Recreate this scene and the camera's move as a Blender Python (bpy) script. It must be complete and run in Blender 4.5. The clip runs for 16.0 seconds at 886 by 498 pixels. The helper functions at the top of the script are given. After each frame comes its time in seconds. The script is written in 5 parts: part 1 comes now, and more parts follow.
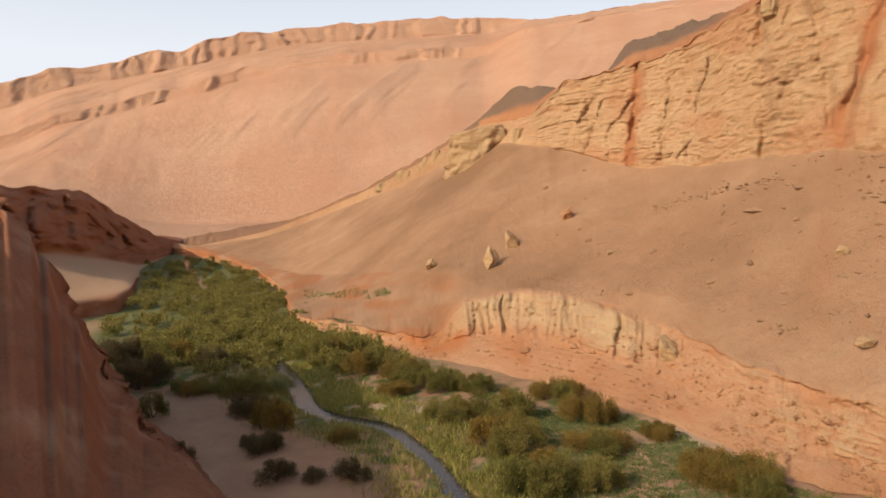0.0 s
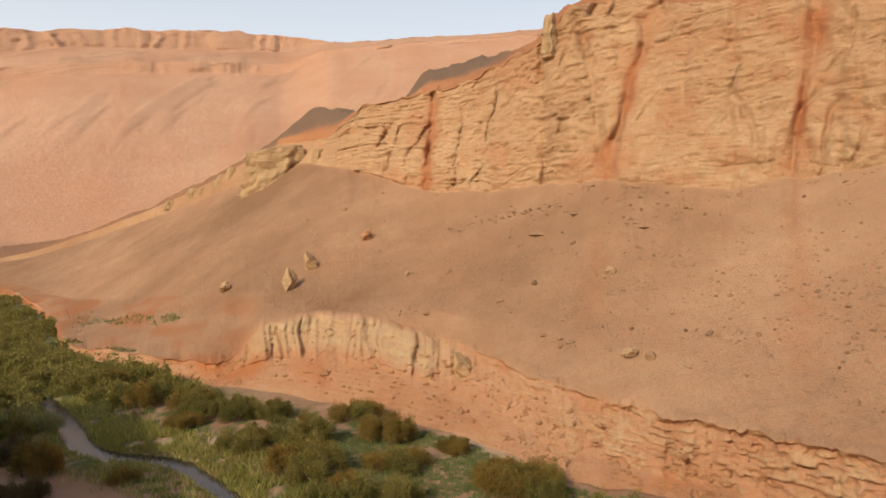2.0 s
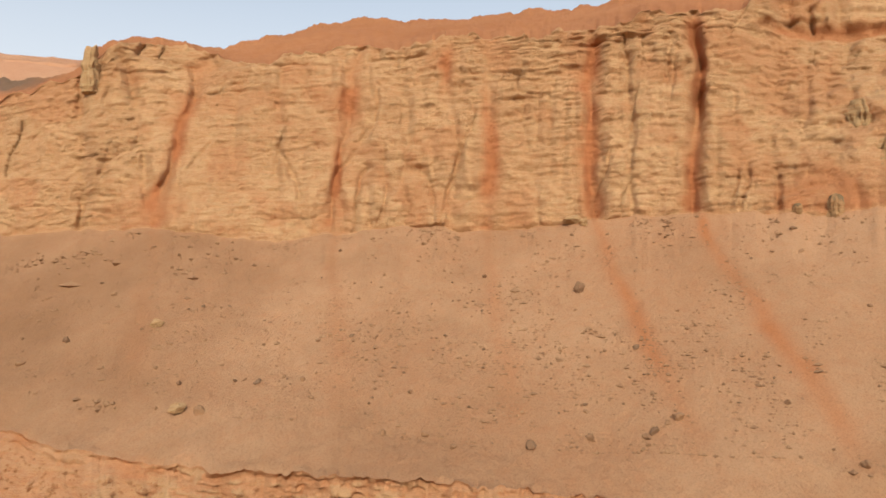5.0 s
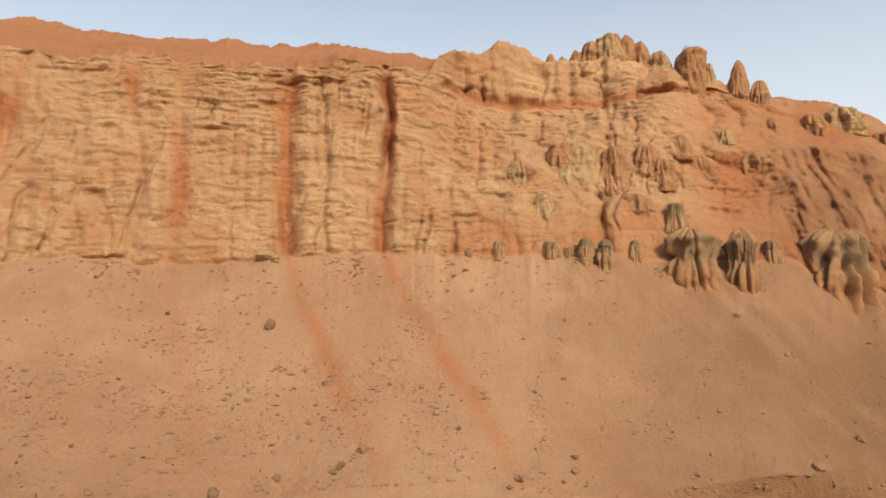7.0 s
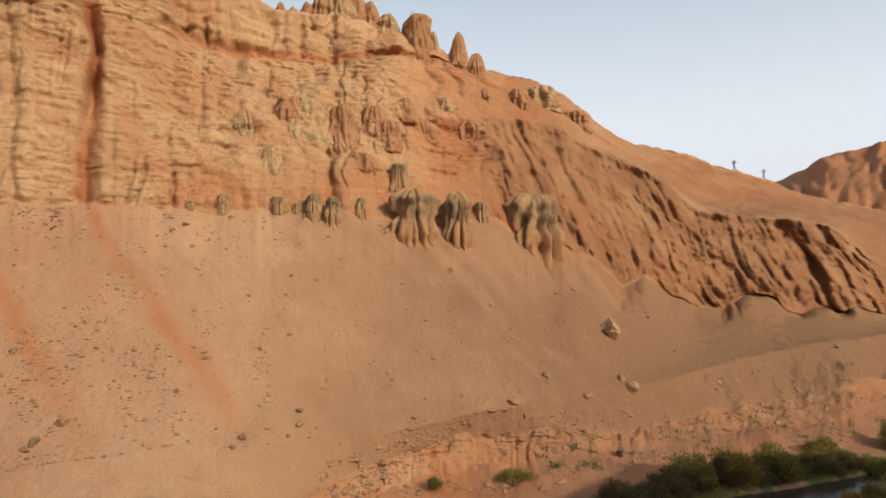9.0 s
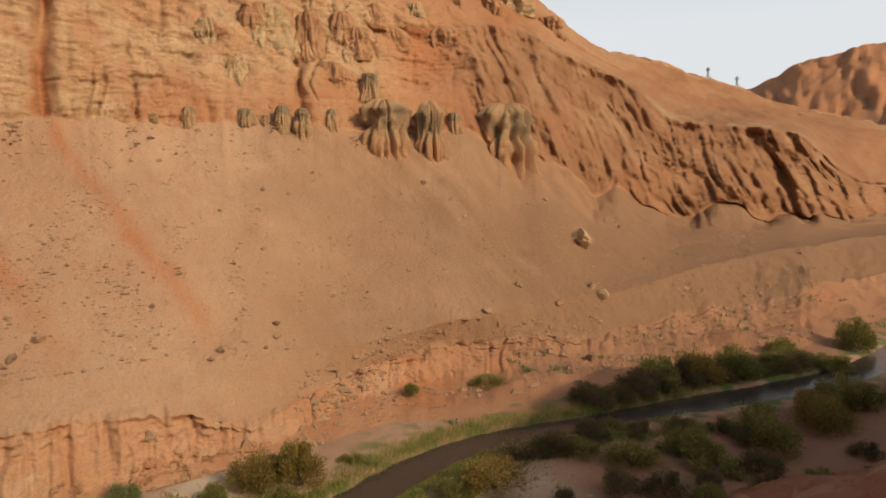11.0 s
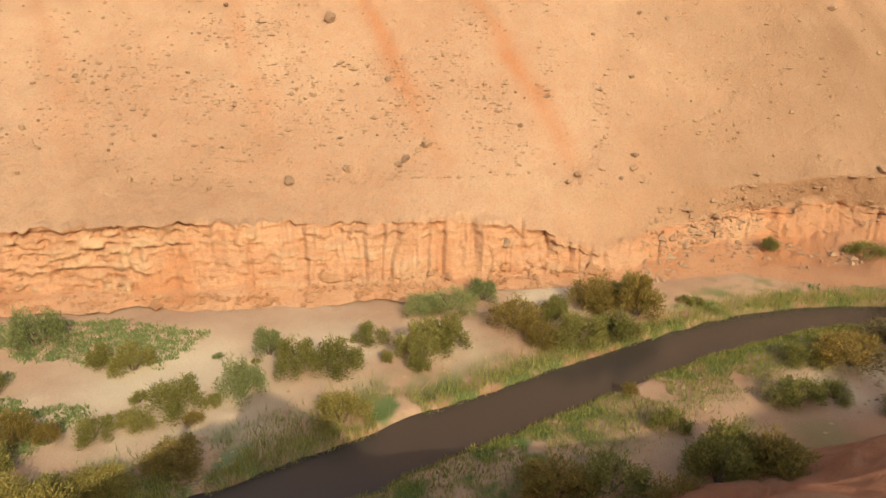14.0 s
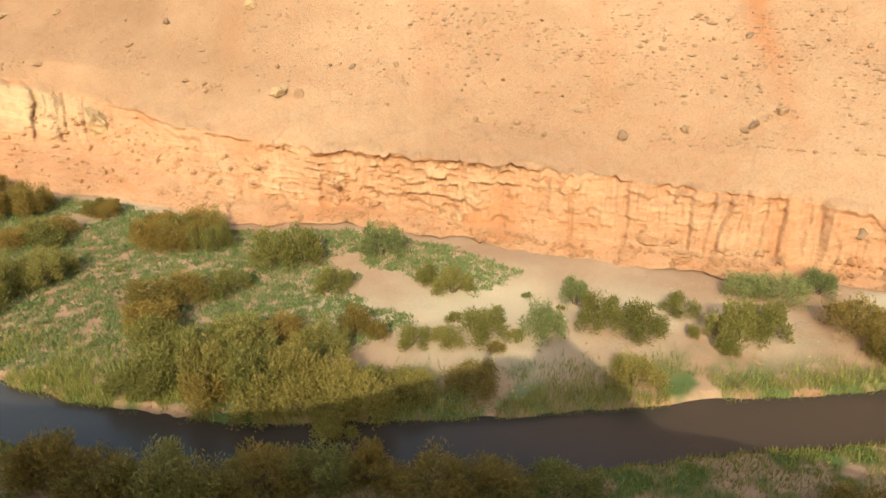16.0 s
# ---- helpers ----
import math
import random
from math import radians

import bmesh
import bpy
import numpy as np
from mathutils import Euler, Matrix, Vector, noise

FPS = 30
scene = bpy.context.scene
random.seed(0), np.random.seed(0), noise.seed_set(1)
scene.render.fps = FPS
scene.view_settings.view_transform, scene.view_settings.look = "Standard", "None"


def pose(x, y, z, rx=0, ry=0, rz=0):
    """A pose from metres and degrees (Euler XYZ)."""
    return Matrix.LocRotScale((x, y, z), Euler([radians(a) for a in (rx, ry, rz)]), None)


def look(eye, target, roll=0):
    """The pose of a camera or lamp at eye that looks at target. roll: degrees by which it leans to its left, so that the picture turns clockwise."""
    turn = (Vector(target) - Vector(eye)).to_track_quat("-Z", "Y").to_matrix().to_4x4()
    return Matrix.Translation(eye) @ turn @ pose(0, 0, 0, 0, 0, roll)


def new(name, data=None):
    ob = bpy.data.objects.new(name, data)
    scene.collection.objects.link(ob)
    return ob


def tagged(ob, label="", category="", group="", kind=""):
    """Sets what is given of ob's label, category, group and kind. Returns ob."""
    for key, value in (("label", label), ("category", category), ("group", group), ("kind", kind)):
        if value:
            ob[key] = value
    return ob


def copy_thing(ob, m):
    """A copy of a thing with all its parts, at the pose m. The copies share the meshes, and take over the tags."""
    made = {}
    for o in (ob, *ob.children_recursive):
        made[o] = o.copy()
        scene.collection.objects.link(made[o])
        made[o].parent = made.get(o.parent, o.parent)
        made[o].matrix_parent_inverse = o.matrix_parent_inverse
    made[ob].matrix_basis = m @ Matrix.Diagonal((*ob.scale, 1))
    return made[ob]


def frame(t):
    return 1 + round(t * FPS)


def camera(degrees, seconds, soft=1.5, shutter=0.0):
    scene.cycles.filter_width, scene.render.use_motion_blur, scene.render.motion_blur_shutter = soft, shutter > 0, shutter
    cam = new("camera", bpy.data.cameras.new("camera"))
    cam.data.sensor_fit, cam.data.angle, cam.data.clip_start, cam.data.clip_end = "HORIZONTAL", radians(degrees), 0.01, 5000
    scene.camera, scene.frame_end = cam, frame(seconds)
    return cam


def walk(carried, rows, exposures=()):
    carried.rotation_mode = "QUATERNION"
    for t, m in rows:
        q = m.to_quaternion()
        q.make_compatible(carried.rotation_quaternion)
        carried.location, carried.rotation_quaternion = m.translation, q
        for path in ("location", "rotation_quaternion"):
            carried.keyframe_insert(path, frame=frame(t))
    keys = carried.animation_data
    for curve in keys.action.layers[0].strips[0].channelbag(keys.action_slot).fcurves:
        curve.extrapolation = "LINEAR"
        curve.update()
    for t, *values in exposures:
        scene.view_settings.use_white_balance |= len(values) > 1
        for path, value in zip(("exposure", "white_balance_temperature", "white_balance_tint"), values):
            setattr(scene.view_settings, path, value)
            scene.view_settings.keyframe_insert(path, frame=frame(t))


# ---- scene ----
cam = camera(64.51, 16.0, soft=1.65)
EYE = (0.0, 0.0, 24.0)
PATH = [
    (0.0, pose(*EYE, 86.62, 0.95, -0.00)),
    (0.5, pose(*EYE, 86.55, 0.81, -2.66)),
    (1.0, pose(*EYE, 86.92, 0.50, -6.81)),
    (1.5, pose(*EYE, 87.51, 0.36, -11.18)),
    (2.0, pose(*EYE, 88.20, 0.21, -16.22)),
    (2.5, pose(*EYE, 89.00, -0.34, -19.70)),
    (3.0, pose(*EYE, 89.48, -0.06, -24.61)),
    (3.5, pose(*EYE, 90.15, -0.63, -31.32)),
    (4.0, pose(*EYE, 90.81, -0.68, -39.28)),
    (4.2, pose(*EYE, 91.07, -0.42, -42.00)),
    (6.3, pose(*EYE, 94.55, 0.07, -67.05)),
    (6.5, pose(*EYE, 94.82, 0.25, -69.63)),
    (7.0, pose(*EYE, 95.33, -0.08, -76.47)),
    (7.5, pose(*EYE, 95.09, 0.45, -82.17)),
    (8.0, pose(*EYE, 94.43, 0.26, -88.25)),
    (8.5, pose(*EYE, 93.27, 0.11, -93.78)),
    (9.0, pose(*EYE, 91.69, 0.33, -98.45)),
    (9.2, pose(*EYE, 91.11, 0.36, -99.85)),
    (10.25, pose(*EYE, 87.50, 0.55, -102.60)),
    (11.3, pose(*EYE, 82.80, 0.79, -99.05)),
    (11.5, pose(*EYE, 81.72, 0.46, -97.75)),
    (12.0, pose(*EYE, 79.65, 0.20, -93.90)),
    (12.5, pose(*EYE, 77.93, -0.07, -89.12)),
    (13.0, pose(*EYE, 75.44, -0.44, -82.96)),
    (13.5, pose(*EYE, 73.05, -0.22, -77.72)),
    (14.0, pose(*EYE, 70.94, -0.19, -71.42)),
    (14.5, pose(*EYE, 69.08, -0.79, -64.41)),
    (15.0, pose(*EYE, 67.75, -0.59, -56.76)),
    (15.5, pose(*EYE, 67.39, -0.20, -50.16)),
    (16.0, pose(*EYE, 67.19, 0.06, -44.26)),
]
walk(cam, PATH, exposures=[(0.0, 0.09, 6550, 8), (3.4, -0.05, 6500, 6), (4.2, -0.02, 6480, 6), (7.0, 0.04, 6450, 5), (9.2, -0.03, 6450, 5), (11.5, -0.10, 6850, 6), (12.5, 0.14, 7000, 5), (13.0, 0.46, 6750, 2), (13.5, 0.62, 6600, 1), (14.5, 0.80, 6450, -4), (16.0, 0.96, 6300, -8)])

# ---- world and sun ----
SUN_BEARING, SUN_HEIGHT = 231.0, 30.0
world = bpy.data.worlds.new("sky")
scene.world = world
world.use_nodes = True
sky_node = world.node_tree.nodes.new("ShaderNodeTexSky")
sky_node.sky_type = "NISHITA"
sky_node.sun_disc = False
sky_node.sun_elevation = radians(SUN_HEIGHT)
sky_node.sun_rotation = radians(SUN_BEARING)
sky_node.air_density, sky_node.dust_density, sky_node.ozone_density = 1.2, 4.0, 1.5
back = world.node_tree.nodes["Background"]
back.inputs["Strength"].default_value = 0.15
# pale dust haze low over the horizon, thinning out to clear sky overhead
wn, wl = world.node_tree.nodes, world.node_tree.links
coord, parts3, rise = wn.new("ShaderNodeTexCoord"), wn.new("ShaderNodeSeparateXYZ"), wn.new("ShaderNodeMapRange")
wl.new(coord.outputs["Generated"], parts3.inputs[0])
wl.new(parts3.outputs["Z"], rise.inputs["Value"])
rise.inputs["From Min"].default_value, rise.inputs["From Max"].default_value = 0.2, 0.62
rise.inputs["To Min"].default_value, rise.inputs["To Max"].default_value = 0.85, 0.0
haze = wn.new("ShaderNodeMix")
haze.data_type = "RGBA"
wl.new(rise.outputs["Result"], haze.inputs["Factor"])
haze.inputs["B"].default_value = (5.9, 5.98, 6.45, 1)
wl.new(sky_node.outputs[0], haze.inputs["A"])
wl.new(haze.outputs["Result"], back.inputs["Color"])

sun_data = bpy.data.lights.new("sun", "SUN")
sun_data.energy, sun_data.angle, sun_data.color = 2.8, radians(0.6), (1.0, 0.86, 0.68)
sun = new("sun", sun_data)
_sb, _sh = radians(SUN_BEARING), radians(SUN_HEIGHT)
sun.matrix_world = look((80 * math.sin(_sb) * math.cos(_sh), 80 * math.cos(_sb) * math.cos(_sh), 24 + 80 * math.sin(_sh)), (0, 0, 24))


# ---- number noise ----
def scramble(h):
    h ^= h >> np.uint32(13)
    h *= np.uint32(1274126177)
    h ^= h >> np.uint32(16)
    h *= np.uint32(2246822519)
    h ^= h >> np.uint32(15)
    h &= np.uint32(0xFFFFFF)
    return h


def lattice(ix, iy, iz, seed):
    """A number of 0 to 1 for each whole place of a lattice."""
    h = (np.asarray(ix, np.int64) * 374761393 + np.asarray(iy, np.int64) * 668265263 + iz * 1274126177 + seed * 974711) & 0xFFFFFFFF
    return scramble(np.atleast_1d(h).astype(np.uint32)).reshape(np.shape(h)) / float(0xFFFFFF)


def vnoise(x, y, z, seed=0):
    """Smooth noise of -1 to 1."""
    x, y, z = np.broadcast_arrays(np.asarray(x, float), np.asarray(y, float), np.asarray(z, float))
    shape = x.shape
    x, y, z = x.ravel(), y.ravel(), z.ravel()
    out = np.empty(x.size)
    big = [np.uint32(v) for v in (374761393, 668265263, 1274126177)]
    for k in range(0, x.size, 16384):
        axes = []
        for q, m in zip((x, y, z), big):
            q = q[k:k + 16384]
            f = np.floor(q)
            u = (q - f).astype(np.float32)
            i = f.astype(np.int64).astype(np.uint32) * m
            axes.append([(i, 1 - u * u * (3 - 2 * u)), (i + m, u * u * (3 - 2 * u))] if u.any() else [(i, None)])
        total = np.float32(0)
        start = np.uint32(seed * 974711 & 0xFFFFFFFF)
        for i, u in axes[0]:
            for j, v in axes[1]:
                for l, w in axes[2]:
                    c = scramble(i + j + l + start).astype(np.float32)
                    for share in (u, v, w):
                        if share is not None:
                            c *= share
                    total = total + c
        out[k:k + 16384] = total * (2 / 0xFFFFFF) - 1
    return out.reshape(shape)


def fbm(x, y, z, octaves=4, seed=0, gain=0.5):
    total, amp, norm = 0, 1.0, 0.0
    for o in range(octaves):
        total = total + amp * vnoise(x * 2 ** o, y * 2 ** o, z * 2 ** o, seed + o * 17)
        norm += amp
        amp *= gain
    return total / norm


def smooth(lo, hi, v):
    t = np.clip((v - lo) / (hi - lo), 0, 1)
    return t * t * (3 - 2 * t)


def bell(v, mid, width):
    return np.exp(-((v - mid) / width) ** 2)


# ---- materials ----
def material(name):
    m = bpy.data.materials.new(name)
    m.use_nodes = True
    return m, m.node_tree.nodes, m.node_tree.links


def noise_node(n, l, scale, detail=6, rough=0.6, vector=None, kind="ShaderNodeTexNoise"):
    q = n.new(kind)
    q.inputs["Scale"].default_value = scale
    if kind == "ShaderNodeTexNoise":
        q.inputs["Detail"].default_value, q.inputs["Roughness"].default_value = detail, rough
    if vector is not None:
        l.new(vector, q.inputs["Vector"])
    return q


def ramp(n, l, source, stops):
    r = n.new("ShaderNodeValToRGB")
    while len(r.color_ramp.elements) < len(stops):
        r.color_ramp.elements.new(0.5)
    for e, (p, c) in zip(r.color_ramp.elements, stops):
        e.position, e.color = p, (*c, 1) if len(c) == 3 else c
    l.new(source, r.inputs["Fac"])
    return r


def mix(n, l, fac, a, b, blend="MIX"):
    m = n.new("ShaderNodeMix")
    m.data_type, m.blend_type = "RGBA", blend
    for socket, value in ((m.inputs["Factor"], fac), (m.inputs["A"], a), (m.inputs["B"], b)):
        if isinstance(value, (int, float)):
            socket.default_value = value
        elif isinstance(value, tuple):
            socket.default_value = (*value, 1)
        else:
            l.new(value, socket)
    return m.outputs["Result"]


def stretched(n, l, scale):
    c = n.new("ShaderNodeTexCoord")
    m = n.new("ShaderNodeMapping")
    m.inputs["Scale"].default_value = scale
    l.new(c.outputs["Object"], m.inputs["Vector"])
    return m.outputs["Vector"]


def attribute(n, name):
    a = n.new("ShaderNodeAttribute")
    a.attribute_name = name
    return a.outputs["Fac"]


def bumped(n, l, height, strength, distance):
    b = n.new("ShaderNodeBump")
    b.inputs["Strength"].default_value, b.inputs["Distance"].default_value = strength, distance
    l.new(height, b.inputs["Height"])
    l.new(b.outputs["Normal"], n["Principled BSDF"].inputs["Normal"])


def earth_material(name, base, pale, red, grain=1.0, strata=0.0, red_amount=0.35, bump=0.5, soil=None, pale_patch=None):
    """Dry earth or rock: two tones in large patches, red wash where the attribute says so, fine grit; strata adds level bands."""
    m, n, l = material(name)
    p = n["Principled BSDF"]
    p.inputs["Roughness"].default_value = 0.95
    p.inputs["Specular IOR Level"].default_value = 0.15
    flat = stretched(n, l, (1, 1, 1))
    big = noise_node(n, l, 0.05 * grain, 5, 0.6, flat)
    col = ramp(n, l, big.outputs["Fac"], ((0.35, base), (0.65, pale))).outputs["Color"]
    mid = noise_node(n, l, 0.6 * grain, 6, 0.7, flat)
    col = mix(n, l, ramp(n, l, mid.outputs["Fac"], ((0.42, (0, 0, 0)), (0.72, (red_amount,) * 3))).outputs["Color"], col, red)
    if strata:
        bands = noise_node(n, l, 1.0, 5, 0.75, stretched(n, l, (0.28, 0.28, 2.6)))
        col = mix(n, l, strata, col, ramp(n, l, bands.outputs["Fac"], ((0.3, tuple(v * 0.75 for v in red)), (0.42, red), (0.5, base), (0.62, pale), (0.75, tuple(min(1, v * 1.25) for v in pale)))).outputs["Color"])
    if strata:
        seams = noise_node(n, l, 1.0, 4, 0.6, stretched(n, l, (0.45, 0.45, 5.5)))
        seam = ramp(n, l, seams.outputs["Fac"], ((0.42, (1, 1, 1)), (0.46, (0.74, 0.68, 0.62)), (0.485, (1, 1, 1)), (0.56, (1, 1, 1)), (0.59, (1.0, 0.98, 0.92))))
        gaps = noise_node(n, l, 0.35, 4, 0.6, flat)
        col = mix(n, l, ramp(n, l, gaps.outputs["Fac"], ((0.44, (0, 0, 0)), (0.58, (0.9, 0.9, 0.9)))).outputs["Color"], col, mix(n, l, 1.0, col, seam.outputs["Color"], "MULTIPLY"))
    col = mix(n, l, attribute(n, "wash"), col, red)
    if soil:
        col = mix(n, l, attribute(n, "soil"), col, soil)
    if pale_patch:
        col = mix(n, l, attribute(n, "pale"), col, pale_patch)
    grit = noise_node(n, l, 5.0 * grain, 8, 0.75, flat)
    col = mix(n, l, 0.55, col, ramp(n, l, grit.outputs["Fac"], ((0.3, (0.45, 0.45, 0.45)), (0.5, (0.9, 0.9, 0.9)), (0.7, (1.0, 1.0, 1.0)))).outputs["Color"], "MULTIPLY")
    l.new(col, p.inputs["Base Color"])
    rough = noise_node(n, l, 1.6 * grain, 10, 0.72, flat)
    bumped(n, l, rough.outputs["Fac"], bump, 0.6 / grain)
    return m


SAND, SAND_PALE, RED = (0.44, 0.245, 0.135), (0.51, 0.305, 0.175), (0.46, 0.175, 0.07)
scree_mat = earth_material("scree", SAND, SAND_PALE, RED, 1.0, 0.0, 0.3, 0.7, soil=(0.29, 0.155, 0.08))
cliff_mat = earth_material("banded_rock", (0.54, 0.325, 0.168), (0.635, 0.415, 0.228), (0.48, 0.195, 0.085), 1.2, 0.26, 0.5, 1.0, soil=(0.31, 0.145, 0.07), pale_patch=(0.46, 0.31, 0.17))
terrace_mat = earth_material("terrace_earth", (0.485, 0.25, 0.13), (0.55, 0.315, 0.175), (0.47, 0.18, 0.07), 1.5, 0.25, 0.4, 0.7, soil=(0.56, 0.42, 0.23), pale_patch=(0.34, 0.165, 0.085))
plateau_mat = earth_material("red_earth", (0.42, 0.18, 0.08), (0.48, 0.22, 0.10), (0.36, 0.13, 0.055), 0.8, 0.0, 0.4, 0.6, soil=(0.20, 0.125, 0.08))
floor_mat = earth_material("valley_floor", (0.37, 0.20, 0.115), (0.48, 0.295, 0.175), (0.35, 0.16, 0.085), 2.0, 0.0, 0.3, 0.5, soil=(0.10, 0.13, 0.035), pale_patch=(0.60, 0.46, 0.30))
near_mat = earth_material("near_bank_earth", (0.35, 0.14, 0.07), (0.42, 0.185, 0.095), (0.31, 0.105, 0.05), 1.5, 0.1, 0.5, 0.8, soil=(0.56, 0.34, 0.195))
far_mat = earth_material("far_slope", (0.53, 0.285, 0.17), (0.60, 0.355, 0.22), (0.52, 0.24, 0.13), 0.12, 0.0, 0.35, 0.5, soil=(0.44, 0.26, 0.16))


# ---- sheets of ground ----
def link_mesh(name, co, faces4, mat, attrs=None, parent=None, shade=True):
    me = bpy.data.meshes.new(name)
    co = np.asarray(co, np.float32)
    faces4 = np.asarray(faces4, np.int32)
    k = faces4.shape[1]
    me.vertices.add(len(co))
    me.vertices.foreach_set("co", co.ravel())
    me.loops.add(faces4.size)
    me.loops.foreach_set("vertex_index", faces4.ravel())
    me.polygons.add(len(faces4))
    me.polygons.foreach_set("loop_start", np.arange(0, faces4.size, k, dtype=np.int32))
    me.polygons.foreach_set("use_smooth", np.full(len(faces4), shade))
    me.update(calc_edges=True)
    for key, values in (attrs or {}).items():
        me.attributes.new(key, "FLOAT", "POINT").data.foreach_set("value", np.asarray(values, np.float32).ravel())
    me.materials.append(mat)
    ob = new(name, me)
    if parent:
        ob.parent = parent
    return ob


def grid_faces(rows, cols, wrap=False):
    c = np.arange(cols if wrap else cols - 1)
    r = np.arange(rows - 1)[:, None]
    d = (c + 1) % cols
    return np.stack([r * cols + c, r * cols + d, (r + 1) * cols + d, (r + 1) * cols + c], -1).reshape(-1, 4)


def sheet(name, X, Y, Z, mat, attrs=None, wrap=False):
    ob = link_mesh(name, np.stack([X, Y, Z], -1).reshape(-1, 3), grid_faces(*X.shape, wrap), mat, attrs)
    return ob


def line(stations, bearings, blur=0.7):
    """Distance and height of a break line at the bearings, from its stations (bearing, distance, height)."""
    s = np.array(stations, float)
    step = abs(bearings[1] - bearings[0])
    n = max(1, int(3 * blur / step))
    kernel = np.exp(-0.5 * (np.arange(-n, n + 1) * step / blur) ** 2)
    kernel /= kernel.sum()
    out = []
    for k in (1, 2):
        v = np.interp(bearings, s[:, 0], s[:, k])
        out.append(np.convolve(np.pad(v, n, mode="edge"), kernel, "valid"))
    return out


def loft(lines, counts):
    """Rows from break line to break line. Returns distance, height, and the number of the stretch plus the share of it."""
    R, Z, S = [], [], []
    for k, cnt in enumerate(counts):
        for i in range(cnt):
            t = i / cnt
            R.append(lines[k][0] * (1 - t) + lines[k + 1][0] * t)
            Z.append(lines[k][1] * (1 - t) + lines[k + 1][1] * t)
            S.append(np.full(len(lines[k][0]), k + t))
    R.append(lines[-1][0]), Z.append(lines[-1][1]), S.append(np.full(len(lines[-1][0]), float(len(counts))))
    return np.array(R), np.array(Z), np.array(S)


def place(bearings, R):
    b = np.radians(bearings)
    return R * np.sin(b), R * np.cos(b)


# the far bank: foot of the terrace bank, its face, its lip, foot of the scree, foot of the cliff, ledges, rim, skyline
FOOT = [(-22, 430, .6), (-20, 380, .6), (-16, 280, .4), (-13.2, 205, .2), (-12.4, 142, .3), (-6, 121, .3), (-2, 110, .3), (5.5, 97, .4), (13.4, 84, .4), (18.7, 76, .4), (25.5, 66, .4), (36, 63, .6), (45, 59, .6), (53, 55.5, .6), (60, 55, .6), (68, 55, .7), (75, 57, .7), (82, 59, .6), (88, 60, .5), (95, 66, .4), (104, 70, .4), (113, 77, .4), (120, 87, .4), (128, 104, .5), (136, 150, .6)]
FACE = [(-22, 431, 5.2), (-16, 282, 3.2), (-13.2, 207, 1.6), (-12.4, 143, .5), (-6, 121.5, .6), (-2, 110.8, .6), (1, 113, 3.2), (5.5, 108, 4.6), (11, 99.5, 4.6), (16, 91, 3.4), (20, 80, 2.4), (25.5, 69, 1.7), (36, 64, 1.4), (45, 60, 1.4), (53, 56.5, 1.6), (68, 56, 1.6), (75, 58, 1.4), (82, 60, 1.2), (88, 63, 1.2), (92, 70, 1.6), (96, 75, 2.0), (104, 81, 1.6), (113, 90, 1.7), (120, 104, 1.2), (128, 118, 2.0), (136, 165, 2)]
LIP = [(-22, 435, 5.6), (-16, 286, 3.6), (-13.2, 210, 2), (-12.4, 146, 2.4), (-6, 124, 2.8), (-2, 113.5, 2.8), (0, 117, 3.8), (1.5, 120, 8), (6.5, 116, 10), (11.6, 108, 9.6), (16, 100, 8.3), (23.3, 80, 7), (29.7, 72, 6.3), (35, 67, 6.3), (50.2, 60, 6.7), (62.6, 60, 5.9), (73.2, 60.5, 5.6), (80, 61.5, 4.7), (84.4, 63, 2.6), (88, 67, 3.2), (91.7, 73, 3.2), (96, 78, 4.2), (101.2, 83, 4.3), (105.9, 87, 4.2), (110.4, 91, 3.6), (112.5, 94, 2.6), (116.5, 103, 3.1), (122.8, 118, 3.2), (128.3, 132, 4.3), (136, 180, 6)]
SCREE = [(-22, 450.0, 7.0), (-16, 300.0, 5.0), (-12.2, 220.0, 4.0), (-4, 154.7, 10.15), (1, 131.7, 11.87), (8, 120.8, 11.74), (17, 101.7, 11.29), (24, 87.9, 10.68), (30, 78.5, 9.99), (38, 72.4, 9.7), (52, 65.5, 8.56), (72, 65.1, 8.61), (77, 66.0, 8.92), (85.6, 68.0, 7.34), (92, 74.8, 6.29), (103.7, 83.9, 7.72), (116.8, 108.7, 7.96), (122, 128, 9.2), (128.3, 152, 10.4), (136, 210, 10)]
CLIFF = [(-22, 480, 6), (-20, 400, 4.8), (-14, 345, 12), (-8.4, 300, 24), (-1, 245, 37), (0.5, 235, 37.5), (4.8, 215, 43.9), (7.7, 190, 40), (15.8, 155, 30.8), (22, 138, 31), (29.5, 122, 32.3), (37.3, 114, 29.8), (46, 110, 31), (57, 106, 31.6), (71.5, 104, 32.7), (80, 104, 32.9), (86, 105, 33.4), (92, 107, 32.6), (98, 112, 31.8), (102.4, 118, 33), (104.5, 121, 29.5), (106.6, 124, 26.4), (109.6, 130, 29.2), (112, 138, 23.9), (115, 148, 22.2), (118, 160, 17), (121.8, 172, 17), (124.7, 185, 16), (127.6, 197, 15.2), (131, 215, 11.5), (136, 280, 14)]
def angled(stations):
    """Stations whose third number is the height angle from the lookout, turned into heights."""
    return [(b, d, 24 + d * math.tan(math.radians(el))) for b, d, el in stations]


